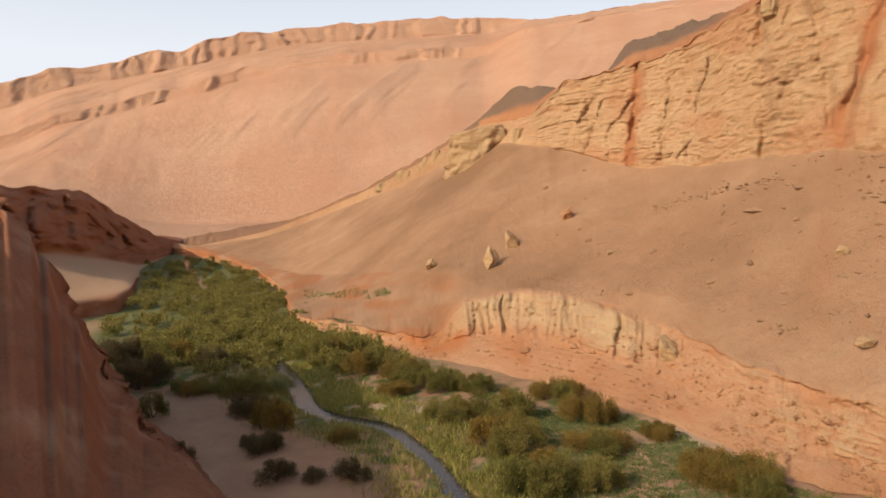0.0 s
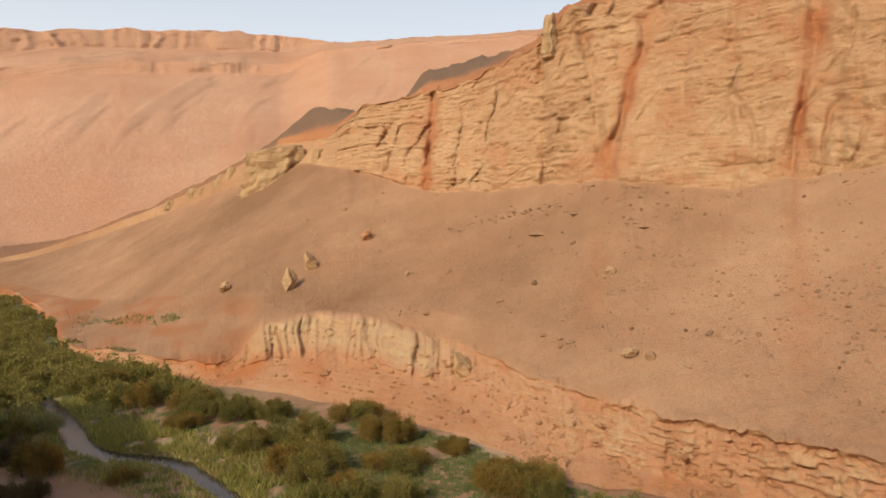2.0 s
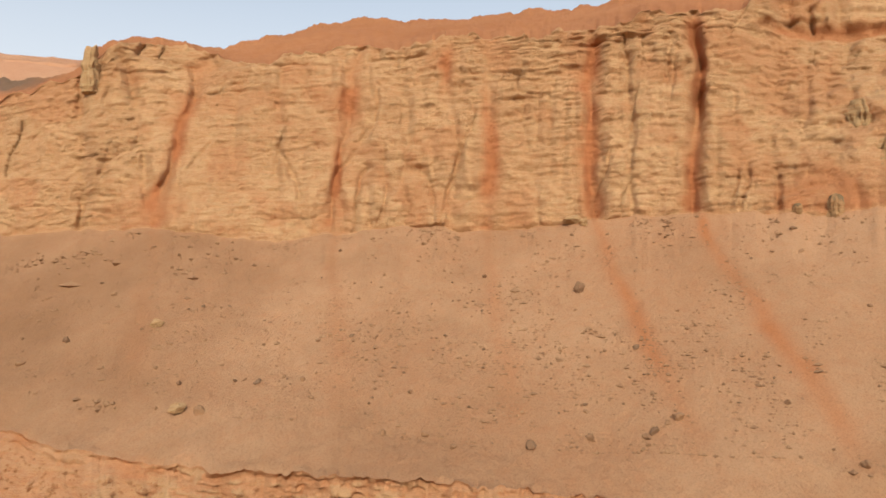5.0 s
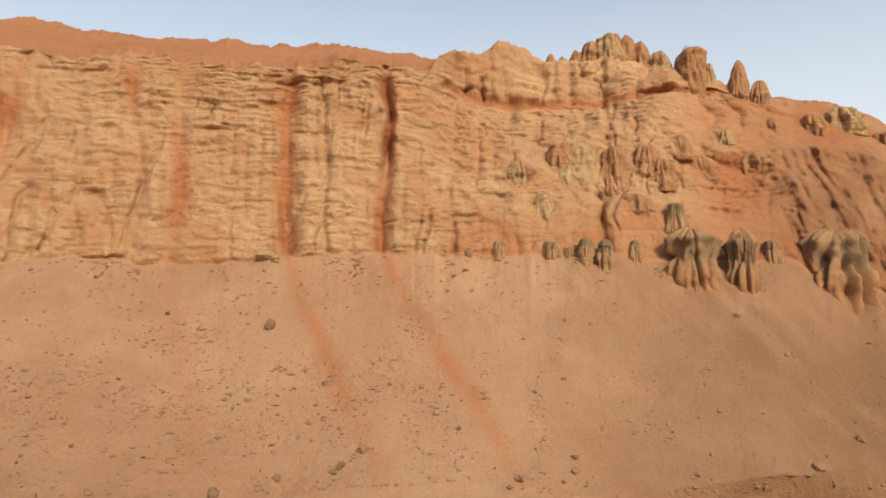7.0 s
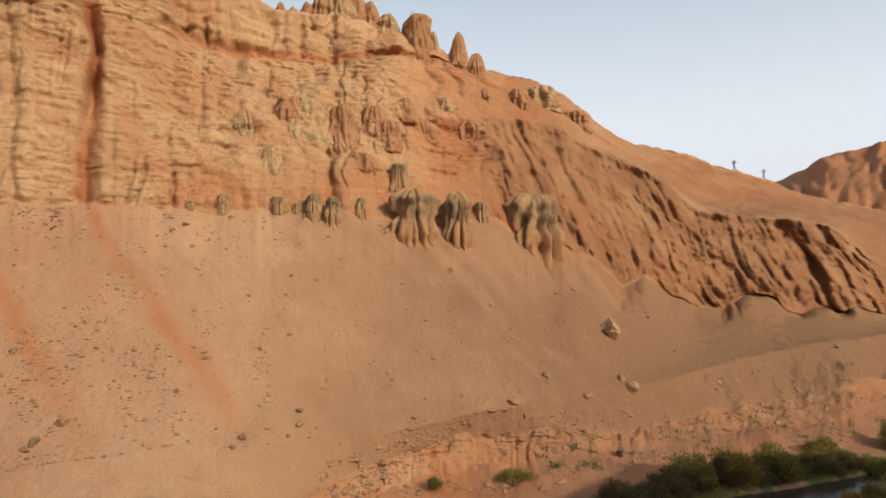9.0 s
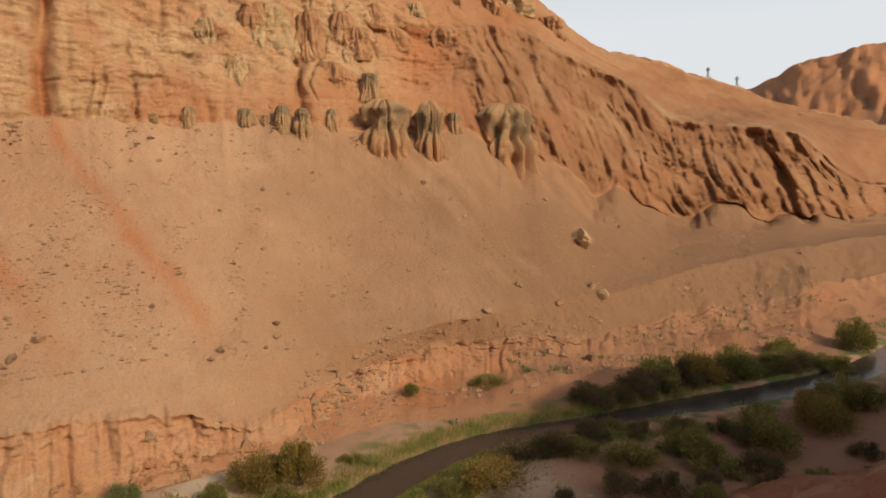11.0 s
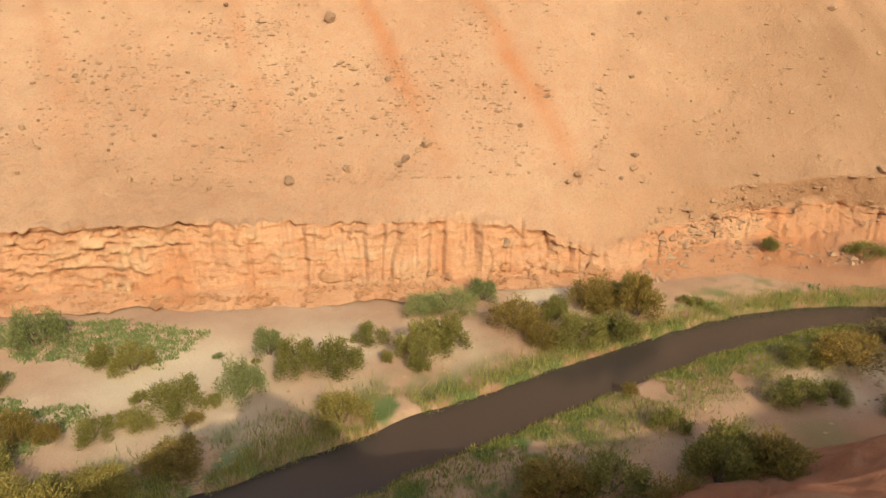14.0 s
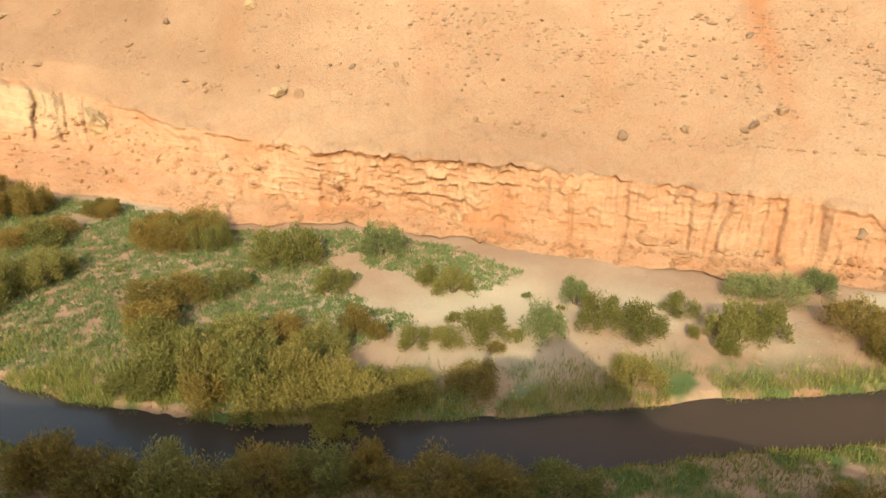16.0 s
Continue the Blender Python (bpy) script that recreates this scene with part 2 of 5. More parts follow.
LEDGE = angled([(78, 113, 12.0), (82, 115, 13.4), (90, 121, 14.6), (94, 124, 13.4), (98, 129, 12.4), (102, 136, 12.1), (105.3, 142, 11.9), (108.4, 147, 10.9), (110.6, 152, 9.6), (112.8, 157, 8.5), (115.4, 165, 7.3), (117, 169, 5.7), (118.2, 172, 4.3), (121.8, 183, 3.8), (124.5, 192, 3.5), (127.6, 205, 3.05), (129, 213, 1.4), (131, 228, -0.6), (136, 290, -0.6)])
SHELF = angled([(76, 118, 17.6), (82, 128, 16.3), (90, 135, 16.5), (95, 137, 17.2), (98.5, 140, 16.9), (102, 144, 15.2), (106, 156, 13.6), (109, 163, 12.2), (111, 170, 10.4), (113.3, 180, 9.0), (117.1, 198, 7.2), (121, 222, 5.4), (123.4, 234, 4.9), (127.7, 248, 3.9), (131, 262, 3.0), (136, 305, 2.4)])
RIM = [(-22, 485, 6.5), (-20, 403, 4.6), (-14, 350, 14.2), (-8.4, 303, 26.8), (-1, 250, 42.2), (3, 238, 51.5), (5.9, 221, 50.6), (7.4, 204, 49.6), (8.4, 199, 54.0), (9.6, 194, 57.2), (15.8, 170, 56.4), (23, 147, 60.4), (24.8, 142, 61.5), (26, 140, 66.0), (28.5, 143, 68.8), (32, 141, 67.7), (34.3, 135, 64.6), (36.5, 128, 61.6), (42.6, 122, 61.5), (51.8, 116, 61.5), (60.5, 113, 61.2), (70, 111, 62), (75, 114, 64), (76.5, 119, 69.5), (79, 126, 72), (81.5, 130, 75.5), (83.5, 133, 75.5), (84.5, 134, 72.5), (90, 139, 74.5), (96, 142, 71.5), (101, 147, 66.8), (104, 154, 65.8), (106.2, 165, 67.6), (108.9, 174, 65.1), (111.1, 182, 60.6), (113.3, 191, 57.0), (117.1, 209, 56.7), (121.1, 232, 53.3), (123.4, 244, 50.7), (125.7, 255, 47.4), (130.8, 275, 42.4), (136, 310, 38)]
RIDGE = [(-22, 495, 6), (-20, 410, 4), (-14, 358, 14.9), (-8.4, 312, 28), (-1, 262, 44.8), (3, 245, 54), (5.9, 228, 62.6), (8.8, 220, 60), (11.5, 212, 57), (13.4, 200, 61.4), (14.7, 200, 68), (20, 200, 72), (23.5, 185, 71.5), (26, 148, 69.5), (30, 152, 72.5), (34, 158, 74), (36, 165, 77.6), (41, 180, 88), (45, 185, 92), (51.6, 185, 92.4), (60, 185, 94.6), (67.8, 185, 96.5), (74, 165, 86), (78, 152, 78), (82.5, 160, 78), (90, 165, 79), (96, 165, 76), (101, 165, 70.5), (106.2, 185, 72.6), (108.9, 194, 69.5), (111.1, 202, 64.4), (113.3, 211, 60), (117.1, 229, 59.6), (121.1, 252, 55.4), (123.4, 264, 52.4), (127.4, 285, 46), (136, 340, 36)]

B = np.arange(-22, 146.01, 0.12)
foot, face, lip, scree, cliff = (line(s, B, w) for s, w in ((FOOT, .6), (FACE, .5), (LIP, .4), (SCREE, 1.2), (CLIFF, .8)))
foot[0] = foot[0] + (1.1 * fbm(B * 0.5, 0 * B, 0 * B, 3, 29) - 0.6) * smooth(-12, -8, B) * smooth(120, 110, B)
rim, ridge = line(RIM, B, 0.5), line(RIDGE, B, 0.35)
ledge, shelf = line(LEDGE, B, 0.8), line(SHELF, B, 0.8)
east = smooth(72, 80, B)
old_rim = rim[1].copy()
rim_up = 3.3 * smooth(36, 41, B) * smooth(76, 72, B) * (0.55 + 0.45 * smooth(-0.4, 0.4, fbm(B * 0.22, 0 * B, 0 * B, 3, 35)))
rim = [rim[0] + 0.35 * rim_up, rim[1] + rim_up]
ledge = [(1 - east) * (cliff[k] * .5 + rim[k] * .5) + east * ledge[k] for k in (0, 1)]
shelf = [(1 - east) * (cliff[k] * .12 + rim[k] * .88) + east * shelf[k] for k in (0, 1)]
# uneven skyline and rim
jags = []
for ln, amp, s in ((rim, 1.3, 5), (ridge, 1.0, 9)):
    jag = fbm(B * 0.9, 0 * B, 0 * B + s, 4, s, 0.6)
    jags.append(amp * jag * smooth(2, 10, B))
lip_jag = 0.4 * fbm(B * 1.4, 0 * B, 0 * B, 3, 31)
lip_bay = 0.9 * fbm(B * 0.8, 0 * B, 0 * B, 4, 37) * smooth(-14, -10, B)
foot_jag = 1.3 * fbm(B * 0.32, 0 * B, 0 * B, 4, 33) * smooth(2, 10, B) + (2.4 * vnoise(B * 0.4, 0 * B, 0 * B, 34) + 1.0 * vnoise(B * 1.1, 0 * B, 0 * B, 36)) * smooth(103, 107, B) * smooth(132, 127, B)
behind1 = [ridge[0] * 1.25 + 60, ridge[1] * 0.92]
behind2 = [ridge[0] * 2.0 + 300, ridge[1] * 0.55]
behind3 = [ridge[0] * 0 + 1400, ridge[1] * 0 - 6]

R, Z, S = loft([foot, face, lip, scree, cliff, ledge, shelf, rim, ridge, behind1, behind2, behind3], [10, 44, 24, 90, 80, 60, 34, 26, 6, 6, 6])
BB = np.broadcast_to(B, R.shape)
near_lip = smooth(1.0, 2.0, S) * smooth(2.2, 2.0, S)
R, Z = R + lip_bay * near_lip, Z + lip_jag * near_lip + foot_jag * smooth(3.5, 4.0, S) * smooth(4.4, 4.0, S) + jags[0] * smooth(6.6, 7, S) * smooth(7.3, 7, S) + jags[1] * smooth(7.7, 8, S) * smooth(8.6, 8, S)
X, Y = place(BB, R)
cut = np.cumsum([0, 10, 44, 24, 90, 80, 60, 34, 26, 6, 6, 6])
# gullies that cut the cliff and send red wash down the scree
GULLIES = [(11.5, .3, 2.4), (15.4, .3, 2.6), (19.5, .25, 1.5), (24.4, .3, 2.6), (32.0, .45, 2.4), (27.2, .3, 1.6), (38.5, .25, .8), (44.2, .55, 2.0), (48.6, .25, .7), (52.3, .45, 1.3), (55.4, .5, 1.2), (63.7, .5, 2.4), (67.0, .2, 1.0), (71.7, .45, 3.8), (77.4, .3, 1.6), (89.6, .35, 2.4)]
WASHED = (15.4, 32.0, 44.2, 52.3, 55.4, 63.7, 71.7)
LEAN = {24.4: 0.0, 27.2: 2.6, 32.0: -4.6, 44.2: -3.2, 63.7: 0.3, 71.7: -0.4, 52.3: 0.5}
on_cliff = smooth(3.985, 4.04, S) * smooth(7.02, 6.9, S) * smooth(2, 9, BB)
on_scree = smooth(2.9, 3.1, S) * smooth(4.05, 3.95, S)
arc = BB * 1.9
up = np.clip((S - 4) / 3, 0, 1)
carve, wash, gully = 0 * R, 0 * R, 0 * R
for g, w, d in GULLIES:
    bend = 1.1 * fbm(Z * 0.09, 0 * Z + g, 0 * Z, 4, 41) - LEAN.get(g, 0) * (up - 0.6)
    ragged = 1 + 0.7 * vnoise(Z * 0.35, 0 * Z + g, 0 * Z, 43)
    cutting = bell(BB, g + bend, w * 1.2 * ragged)
    carve += d * cutting * (0.45 + 0.8 * np.abs(vnoise(Z * 0.12, 0 * Z + g, 0 * Z, 44)))
    if g in WASHED:
        share = smooth(0.45, 0.65, up) if g == 52.3 else smooth(0.6, 0.4, up) if g == 55.4 else 1.0
        gully += bell(BB, g + bend, w * 1.6)
        wash += 1.15 * share * bell(BB, g + bend, w * 1.45 * (0.5 + 0.5 * ragged)) * smooth(7.0, 6.3, S) * on_cliff * (0.4 + 0.6 * smooth(-0.3, 0.3, vnoise(Z * 0.15, BB, 0 * Z, 45)))
# fans below the two large gullies
down = 4 - np.clip(S, 3, 4)
for g, shift in ((63.7, 8.5), (71.7, 11.0), (42.6, 1.0), (55.4, 2.0), (29.5, -2.0)):
    wash += (0.95 if shift > 5 else 0.42) * bell(BB, g + shift * down ** 1.25 + 0.5 * vnoise(down * 7, 0 * down, 0 * down + g), 0.4 + 0.85 * down) * on_scree * smooth(1.2, 0.6, down) * (0.65 + 0.6 * fbm(X * 0.25, Y * 0.25, Z * 0.25, 4, 46))
wash += 0.38 * smooth(0.0, 0.35, fbm(BB * 0.35 + 0.02 * Z, Z * 0.2, 0 * S, 4, 47)) * on_cliff + 0.45 * smooth(4.1, 4.0, S) * on_cliff * smooth(-0.4, 0.3, fbm(BB * 0.6, Z * 0.3, 0 * S, 3, 48))
# red earth ledges between the upper crags and the lower ones
wash += 0.2 * smooth(90, 97, BB) * smooth(4.98, 5.08, S) * smooth(6.05, 5.95, S) + 0.6 * bell(BB, 99.6, 2.9) * smooth(4.3, 4.55, S) * smooth(5.0, 4.9, S)
wash += smooth(74, 80, BB) * (0.8 * smooth(5.92, 6.02, S) * smooth(6.25, 6.08, S) + 0.45 * smooth(4.55, 4.2, S) * smooth(3.97, 4.05, S)) + smooth(93, 101, BB) * smooth(112, 104, BB) * 0.4 * on_cliff
# level beds broken into blocks, cracks and hollows of the cliff


def beds_of(x, y, z, ar, scale, long=1.0):
    """Proud and sunk blocks in level beds of three thicknesses, with short open slits between beds."""
    zz = z + 1.0 * fbm(x * 0.12, y * 0.12, z * 0.12, 3, 51)
    aa = ar + 1.0 * vnoise(x * 0.2, y * 0.2, z * 0.5, 54)
    total = 0
    for k, (thick, span, amp, slit) in enumerate(((0.42, 0.10, 0.42, 0.0), (1.15, 0.24, 0.30, 0.22), (2.5, 0.5, 0.25, 0.18))):
        bed = np.floor(zz * thick * scale)
        edge = zz * thick * scale - bed
        bi = bed.astype(np.int64)
        across = aa * span * scale / long + 9 * lattice(bi, 0, 0, 55 + k)
        block = np.floor(across)
        ki = block.astype(np.int64)
        proud = lattice(bi, ki, 3, 56 + k) * 2 - 1
        joint = smooth(0.0, 0.12, across - block) * smooth(1.0, 0.88, across - block)
        total = total + amp * proud * (0.3 + 0.7 * joint)
        if slit:
            total = total - slit * (lattice(bi, ki, 9, 66 + k) > 0.62) * smooth(0.3, 0.08, edge) * joint
    return total / scale


c = slice(cut[4] - 3, cut[7] + 2)
x, y, z, ar, bb, ss = X[c], Y[c], Z[c], arc[c], BB[c], S[c]
beds = beds_of(x, y, z, ar, 1.0) * (1 - 0.8 * np.clip(gully[c], 0, 1)) * (0.55 + 0.6 * smooth(-0.3, 0.3, fbm(x * 0.05, y * 0.05, z * 0.08, 2, 68))) + 0.35 * vnoise(z * 0.3, ar * 0.08, 0 * z, 53)
ribs = (1 + 1.2 * smooth(30, 22, bb)) * 0.8 * fbm(ar * 0.14 + 0.5 * vnoise(z * 0.1, ar * 0.1, 0 * z, 62), z * 0.05, 0 * z, 3, 61) + 0.9 * np.abs(vnoise(ar * 0.5, z * 0.12, 0 * z + 3, 63))
crag = 0.35 * fbm(x * 0.9, y * 0.9, z * 1.3, 3, 66, 0.6) + 0.8 * fbm(x * 0.22, y * 0.22, z * 0.3, 5, 67, 0.62)
# open upright cracks and slanting breaks
slant = ar * 0.30 + 0.9 * fbm(x * 0.1, y * 0.1, z * 0.1, 3, 58) - 0.035 * z
cracks = smooth(0.10, 0.0, np.abs(vnoise(slant, z * 0.035, 0 * z, 59))) * smooth(-0.1, 0.25, fbm(ar * 0.09, z * 0.09, 0 * z, 3, 60))
cracks = cracks * (0.7 + 1.0 * smooth(34, 26, bb) * smooth(0.2, 0.5, up[c]))
notch = bell(z, old_rim + 0.3 * vnoise(ar * 0.4, 0 * z, 0 * z, 57) - 0.4, 0.42) * smooth(34, 38, bb) * smooth(76, 72, bb) * smooth(-0.4, 0.0, vnoise(ar * 0.12, 0 * z, 0 * z, 56))
bad = smooth(101, 105, bb)
top_slope = smooth(93, 98, bb) * smooth(4.98, 5.12, ss) * smooth(6.0, 5.9, ss) + smooth(101, 105, bb) * smooth(5.9, 6.0, ss)
red_foot = smooth(76, 82, bb) * smooth(105, 102, bb) * smooth(4.46, 4.26, ss)
hollow = bell(bb, 99.6, 2.7) * smooth(4.3, 4.6, ss) * smooth(5.0, 4.78, ss)
crown = smooth(6.05, 6.2, ss) * smooth(74, 78, bb) * smooth(104, 98, bb)
mids = smooth(74, 82, bb) * smooth(4.4, 4.8, ss) * smooth(6.05, 5.9, ss)
blocks = np.abs(vnoise(ar * 0.22 + 0.5 * vnoise(z * 0.2, ar * 0.15, 0 * z, 70), z * 0.13, 0 * z, 72))
crag = crag * (1 + 1.2 * mids + 0.8 * smooth(32, 24, bb)) + mids * (3.6 * blocks - 1.0) + crown * 3.0 * np.abs(vnoise(ar * 0.3, z * 0.05, 0 * z, 69))
lean = ar + 0.26 * (z - 30) + 1.2 * fbm(x * 0.06, y * 0.06, z * 0.10, 3, 71)
furrow = (0.75 + 0.5 * fbm(x * 0.04, y * 0.04, z * 0.06, 2, 79)) * np.abs(vnoise(lean * 0.25 + 0.5 * fbm(x * 0.09, y * 0.09, z * 0.12, 3, 80), z * 0.04, 0 * z, 73)) + 0.5 * np.abs(vnoise(lean * 0.7 + z * 0.06, z * 0.08, 0 * z, 75)) + 0.3 * np.abs(vnoise(lean * 1.6, z * 0.15, 0 * z, 74)) + 0.5 * fbm(x * 0.2, y * 0.2, z * 0.25, 4, 76, 0.6)
big_fold = fbm(lean * 0.07, z * 0.05, 0 * z, 3, 77)
furrow = furrow + 0.6 * np.abs(vnoise(lean * 0.09 + 0.02 * z, z * 0.02, 0 * z, 78))
cliff_depth = 0 * R
cliff_depth[c] = on_cliff[c] * ((carve[c] + 1.3 * cracks + 0.9 * notch) * (1 - bad) - (beds * (1 - 0.35 * mids) + ribs + crag) * (1 - 0.7 * bad) * (1 - 0.5 * top_slope) * (1 - 0.4 * red_foot) + 3.6 * hollow + bad * (1 - 0.85 * top_slope) * (2.0 - (3.0 + 1.8 * big_fold) * (1 + 0.6 * smooth(112, 118, bb)) * (furrow + 0.12 * np.abs(vnoise(lean * 3.2, z * 0.3, 0 * z, 87))) + 1.2 * bell(ss, 4.93, 0.05) - 3.4 * fbm(x * 0.10, y * 0.10, z * 0.12, 6, 86, 0.62)))
# terrace bank: columns, slots and level beds
on_bank = smooth(0.9, 1.08, S) * smooth(2.02, 1.9, S)
bank_depth, pale_bank = 0 * R, 0 * R
c = slice(cut[1] - 6, cut[2] + 3)
x, y, z, ar, bb = X[c], Y[c], Z[c], arc[c], BB[c]
slot = ar + 0.7 * vnoise(z * 0.4, ar * 0.25, 0 * z, 81) + 1.5 * vnoise(ar * 0.25, 0 * z, 0 * z, 82)
columns = np.minimum(np.abs(vnoise(slot * 0.42, z * 0.06, 0 * z, 83)) * 2.2, 0.7) + np.minimum(0.6 * np.abs(vnoise(slot * 1.2, z * 0.12, 0 * z, 85)), 0.3)
stone = smooth(-0.15, 0.25, fbm(ar * 0.10, z * 0.1, 0 * z, 3, 90) + 0.25 * bell(bb, 8, 8) + 0.3 * bell(bb, 33, 13) + 0.12 * bell(bb, 62, 16) - 0.3 * bell(bb, 19, 4))
level = beds_of(x, y, z, ar, 1.5, 1.3)
grit = fbm(x * 1.1, y * 1.1, z * 1.6, 3, 89, 0.6)
columned = smooth(-1, 2, bb) * smooth(19, 13, bb)
bank_depth[c] = on_bank[c] * (1.0 - 1.3 * columns * (0.35 + 1.7 * columned + 0.35 * smooth(50, 60, bb)) - level * (0.55 + 0.95 * stone) * (1 - 0.4 * columned) * (1 - 0.55 * smooth(50, 60, bb)) - 0.45 * grit - 0.5 * bell(S[c], 1.86, 0.05) * smooth(-0.1, 0.3, vnoise(ar * 0.12, 0 * z, 0 * z, 84)) - (0.6 + 1.5 * bell(bb, 19, 8)) * fbm(x * 0.24, y * 0.24, z * 0.24, 4, 91, 0.6)) * smooth(-13, -10, bb)
pale_bank[c] = np.clip((0.2 + 0.25 * bell(bb, 33, 14)) * smooth(-0.02, 0.14, level) * (0.35 + 0.65 * stone) + 0.42 * columned * smooth(1.1, 1.35, S[c]), 0, 0.7) * on_bank[c]
wash[:cut[1] + 12] += 0.28 * smooth(1.35, 0.9, S[:cut[1] + 12]) * smooth(0.0, 0.35, S[:cut[1] + 12]) * (0.6 + 0.4 * vnoise(X[:cut[1] + 12] * 0.3, Y[:cut[1] + 12] * 0.3, 0 * S[:cut[1] + 12], 94))
wash[:cut[2]] += 0.3 * smooth(88, 100, BB[:cut[2]])
wash[:cut[3]] += 0.95 * smooth(3, -1, BB[:cut[3]]) * smooth(0.3, 1.0, S[:cut[3]]) * smooth(-0.3, 0.3, fbm(X[:cut[3]] * 0.1, Y[:cut[3]] * 0.1, Z[:cut[3]] * 0.4, 3, 88))
wash[c] += 0.45 * (1 - stone) * smooth(-0.1, 0.4, vnoise(ar * 0.2, z * 0.3, 0 * z, 92)) * smooth(0.0, 0.3, S[c])
sag = on_scree * 4 * down * (1 - down) * (-0.8) * smooth(-2, 10, BB)
lumps = 0.45 * fbm(X * 0.07, Y * 0.07, 0 * X, 4, 93) + 0.22 * fbm(X * 0.35, Y * 0.35, 0 * X, 4, 95) + 0.08 * fbm(X * 1.5, Y * 1.5, 0 * X, 3, 96)
loose = smooth(1.95, 2.1, S) * smooth(4.05, 3.95, S) + smooth(6.98, 7.1, S) * 3
R2 = R + cliff_depth + bank_depth
X, Y = place(BB, R2)
Z2 = Z + sag + lumps * np.clip(loose, 0, 3) + (1.9 * lumps + 0.5 * fbm(X * 0.3, Y * 0.3, 0 * X, 4, 106, 0.6)) * smooth(92, 100, BB) * smooth(0.2, 0.6, S) * smooth(3.1, 2.5, S)
Z2 = Z2 + 2.4 * lumps * smooth(93, 98, BB) * smooth(5.0, 5.1, S) * smooth(7.0, 6.9, S)
# ribs of the badlands that run out into the scree
rib_line = arc + 0.26 * (Z - 30) + 1.2 * fbm(X * 0.06, Y * 0.06, Z * 0.1, 3, 71)
apron = on_scree * smooth(0.45, 0.0, down) * smooth(104, 110, BB)
Z2 = Z2 + apron * (1.5 * np.abs(vnoise(rib_line * 0.25, Z * 0.04, 0 * Z, 73)) + 1.0 * np.abs(vnoise(rib_line * 0.7, Z * 0.08, 0 * Z, 75)) + 0.5 * fbm(X * 0.25, Y * 0.25, Z * 0.25, 4, 76) - 0.4)
wash = wash + 0.4 * apron
# streaks of darker soil that run down the scree
run = np.interp(BB, [-8, 5, 20, 33, 63, 71, 100, 122], [-13, -12, -6, -2, 8.5, 11, 13, 13])
line_no = BB - run * down
streaks = fbm(line_no * 0.9, down * 0.7, 0 * S, 4, 97, 0.6)
fine = fbm(line_no * 3.2, down * 1.6, 0 * S, 3, 99)
patch = fbm(X * 0.05, Y * 0.05, Z * 0.06, 4, 100)
west = smooth(48, 18, BB)
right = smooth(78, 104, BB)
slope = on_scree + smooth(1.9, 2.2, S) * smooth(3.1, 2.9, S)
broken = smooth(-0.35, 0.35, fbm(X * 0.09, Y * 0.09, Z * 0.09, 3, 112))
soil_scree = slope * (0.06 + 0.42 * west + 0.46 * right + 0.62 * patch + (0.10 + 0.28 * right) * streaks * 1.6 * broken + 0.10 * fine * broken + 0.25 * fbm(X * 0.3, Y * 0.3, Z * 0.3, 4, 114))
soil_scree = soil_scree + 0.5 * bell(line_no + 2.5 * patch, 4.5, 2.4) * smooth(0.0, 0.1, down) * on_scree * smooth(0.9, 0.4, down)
# the slope's colour gets darker with bearing, past 92 to 120 degrees
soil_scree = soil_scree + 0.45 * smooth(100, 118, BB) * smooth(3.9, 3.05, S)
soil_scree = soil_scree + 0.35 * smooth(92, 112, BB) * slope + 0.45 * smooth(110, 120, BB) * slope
wash = wash + 0.35 * smooth(106, 120, BB) * slope * (0.7 + 0.5 * streaks)
Z2 = Z2 + on_scree * (0.16 * streaks + 0.07 * fine) * smooth(0, 0.15, down) * ((0.6 + 0.6 * right) * broken + 3.0 * smooth(108, 118, BB) * smooth(1.0, 0.2, down))
cap_zone = smooth(108, 112, BB) * smooth(130, 126, BB)
# darker rock colour past 97 degrees, on the spur and just below the ledge caps
cliff_dark = smooth(97, 106, BB) * on_cliff * (0.78 + 0.5 * fbm(BB * 0.7 + Z * 0.03, S * 3, 0 * S, 5, 98, 0.65)) + cap_zone * 0.7 * bell(S, 4.86, 0.1) * smooth(-0.3, 0.2, vnoise(BB * 1.5, 0 * S, 0 * S, 101)) + smooth(7, 2, BB) * (0.42 + 0.4 * fbm(X * 0.06, Y * 0.06, Z * 0.06, 3, 110)) * smooth(3.9, 4.1, S)
cliff_dark = cliff_dark * (1 - 0.55 * smooth(97, 104, BB) * smooth(119, 111, BB) * smooth(5.0, 5.2, S))
wash = wash + 0.2 * smooth(101, 107, BB) * smooth(5.05, 5.3, S) * smooth(7.05, 6.9, S)
cliff_pale = 0.6 * cap_zone * smooth(-0.2, 0.3, fbm(BB * 1.3, S * 6, 0 * S, 3, 115)) * smooth(4.97, 5.02, S) * smooth(5.3, 5.1, S)


def strip(name, r0, r1, mat, soil, label, category, pale=None):
    q = slice(r0, r1 + 1)
    ob = sheet(name, X[q], Y[q], Z2[q], mat, {"wash": np.clip(wash[q], 0, 1), "soil": np.clip(soil[q], 0, 1), "pale": 0 * R[q] if pale is None else np.clip(pale[q], 0, 1)})
    return tagged(ob, label, category, kind="structure")


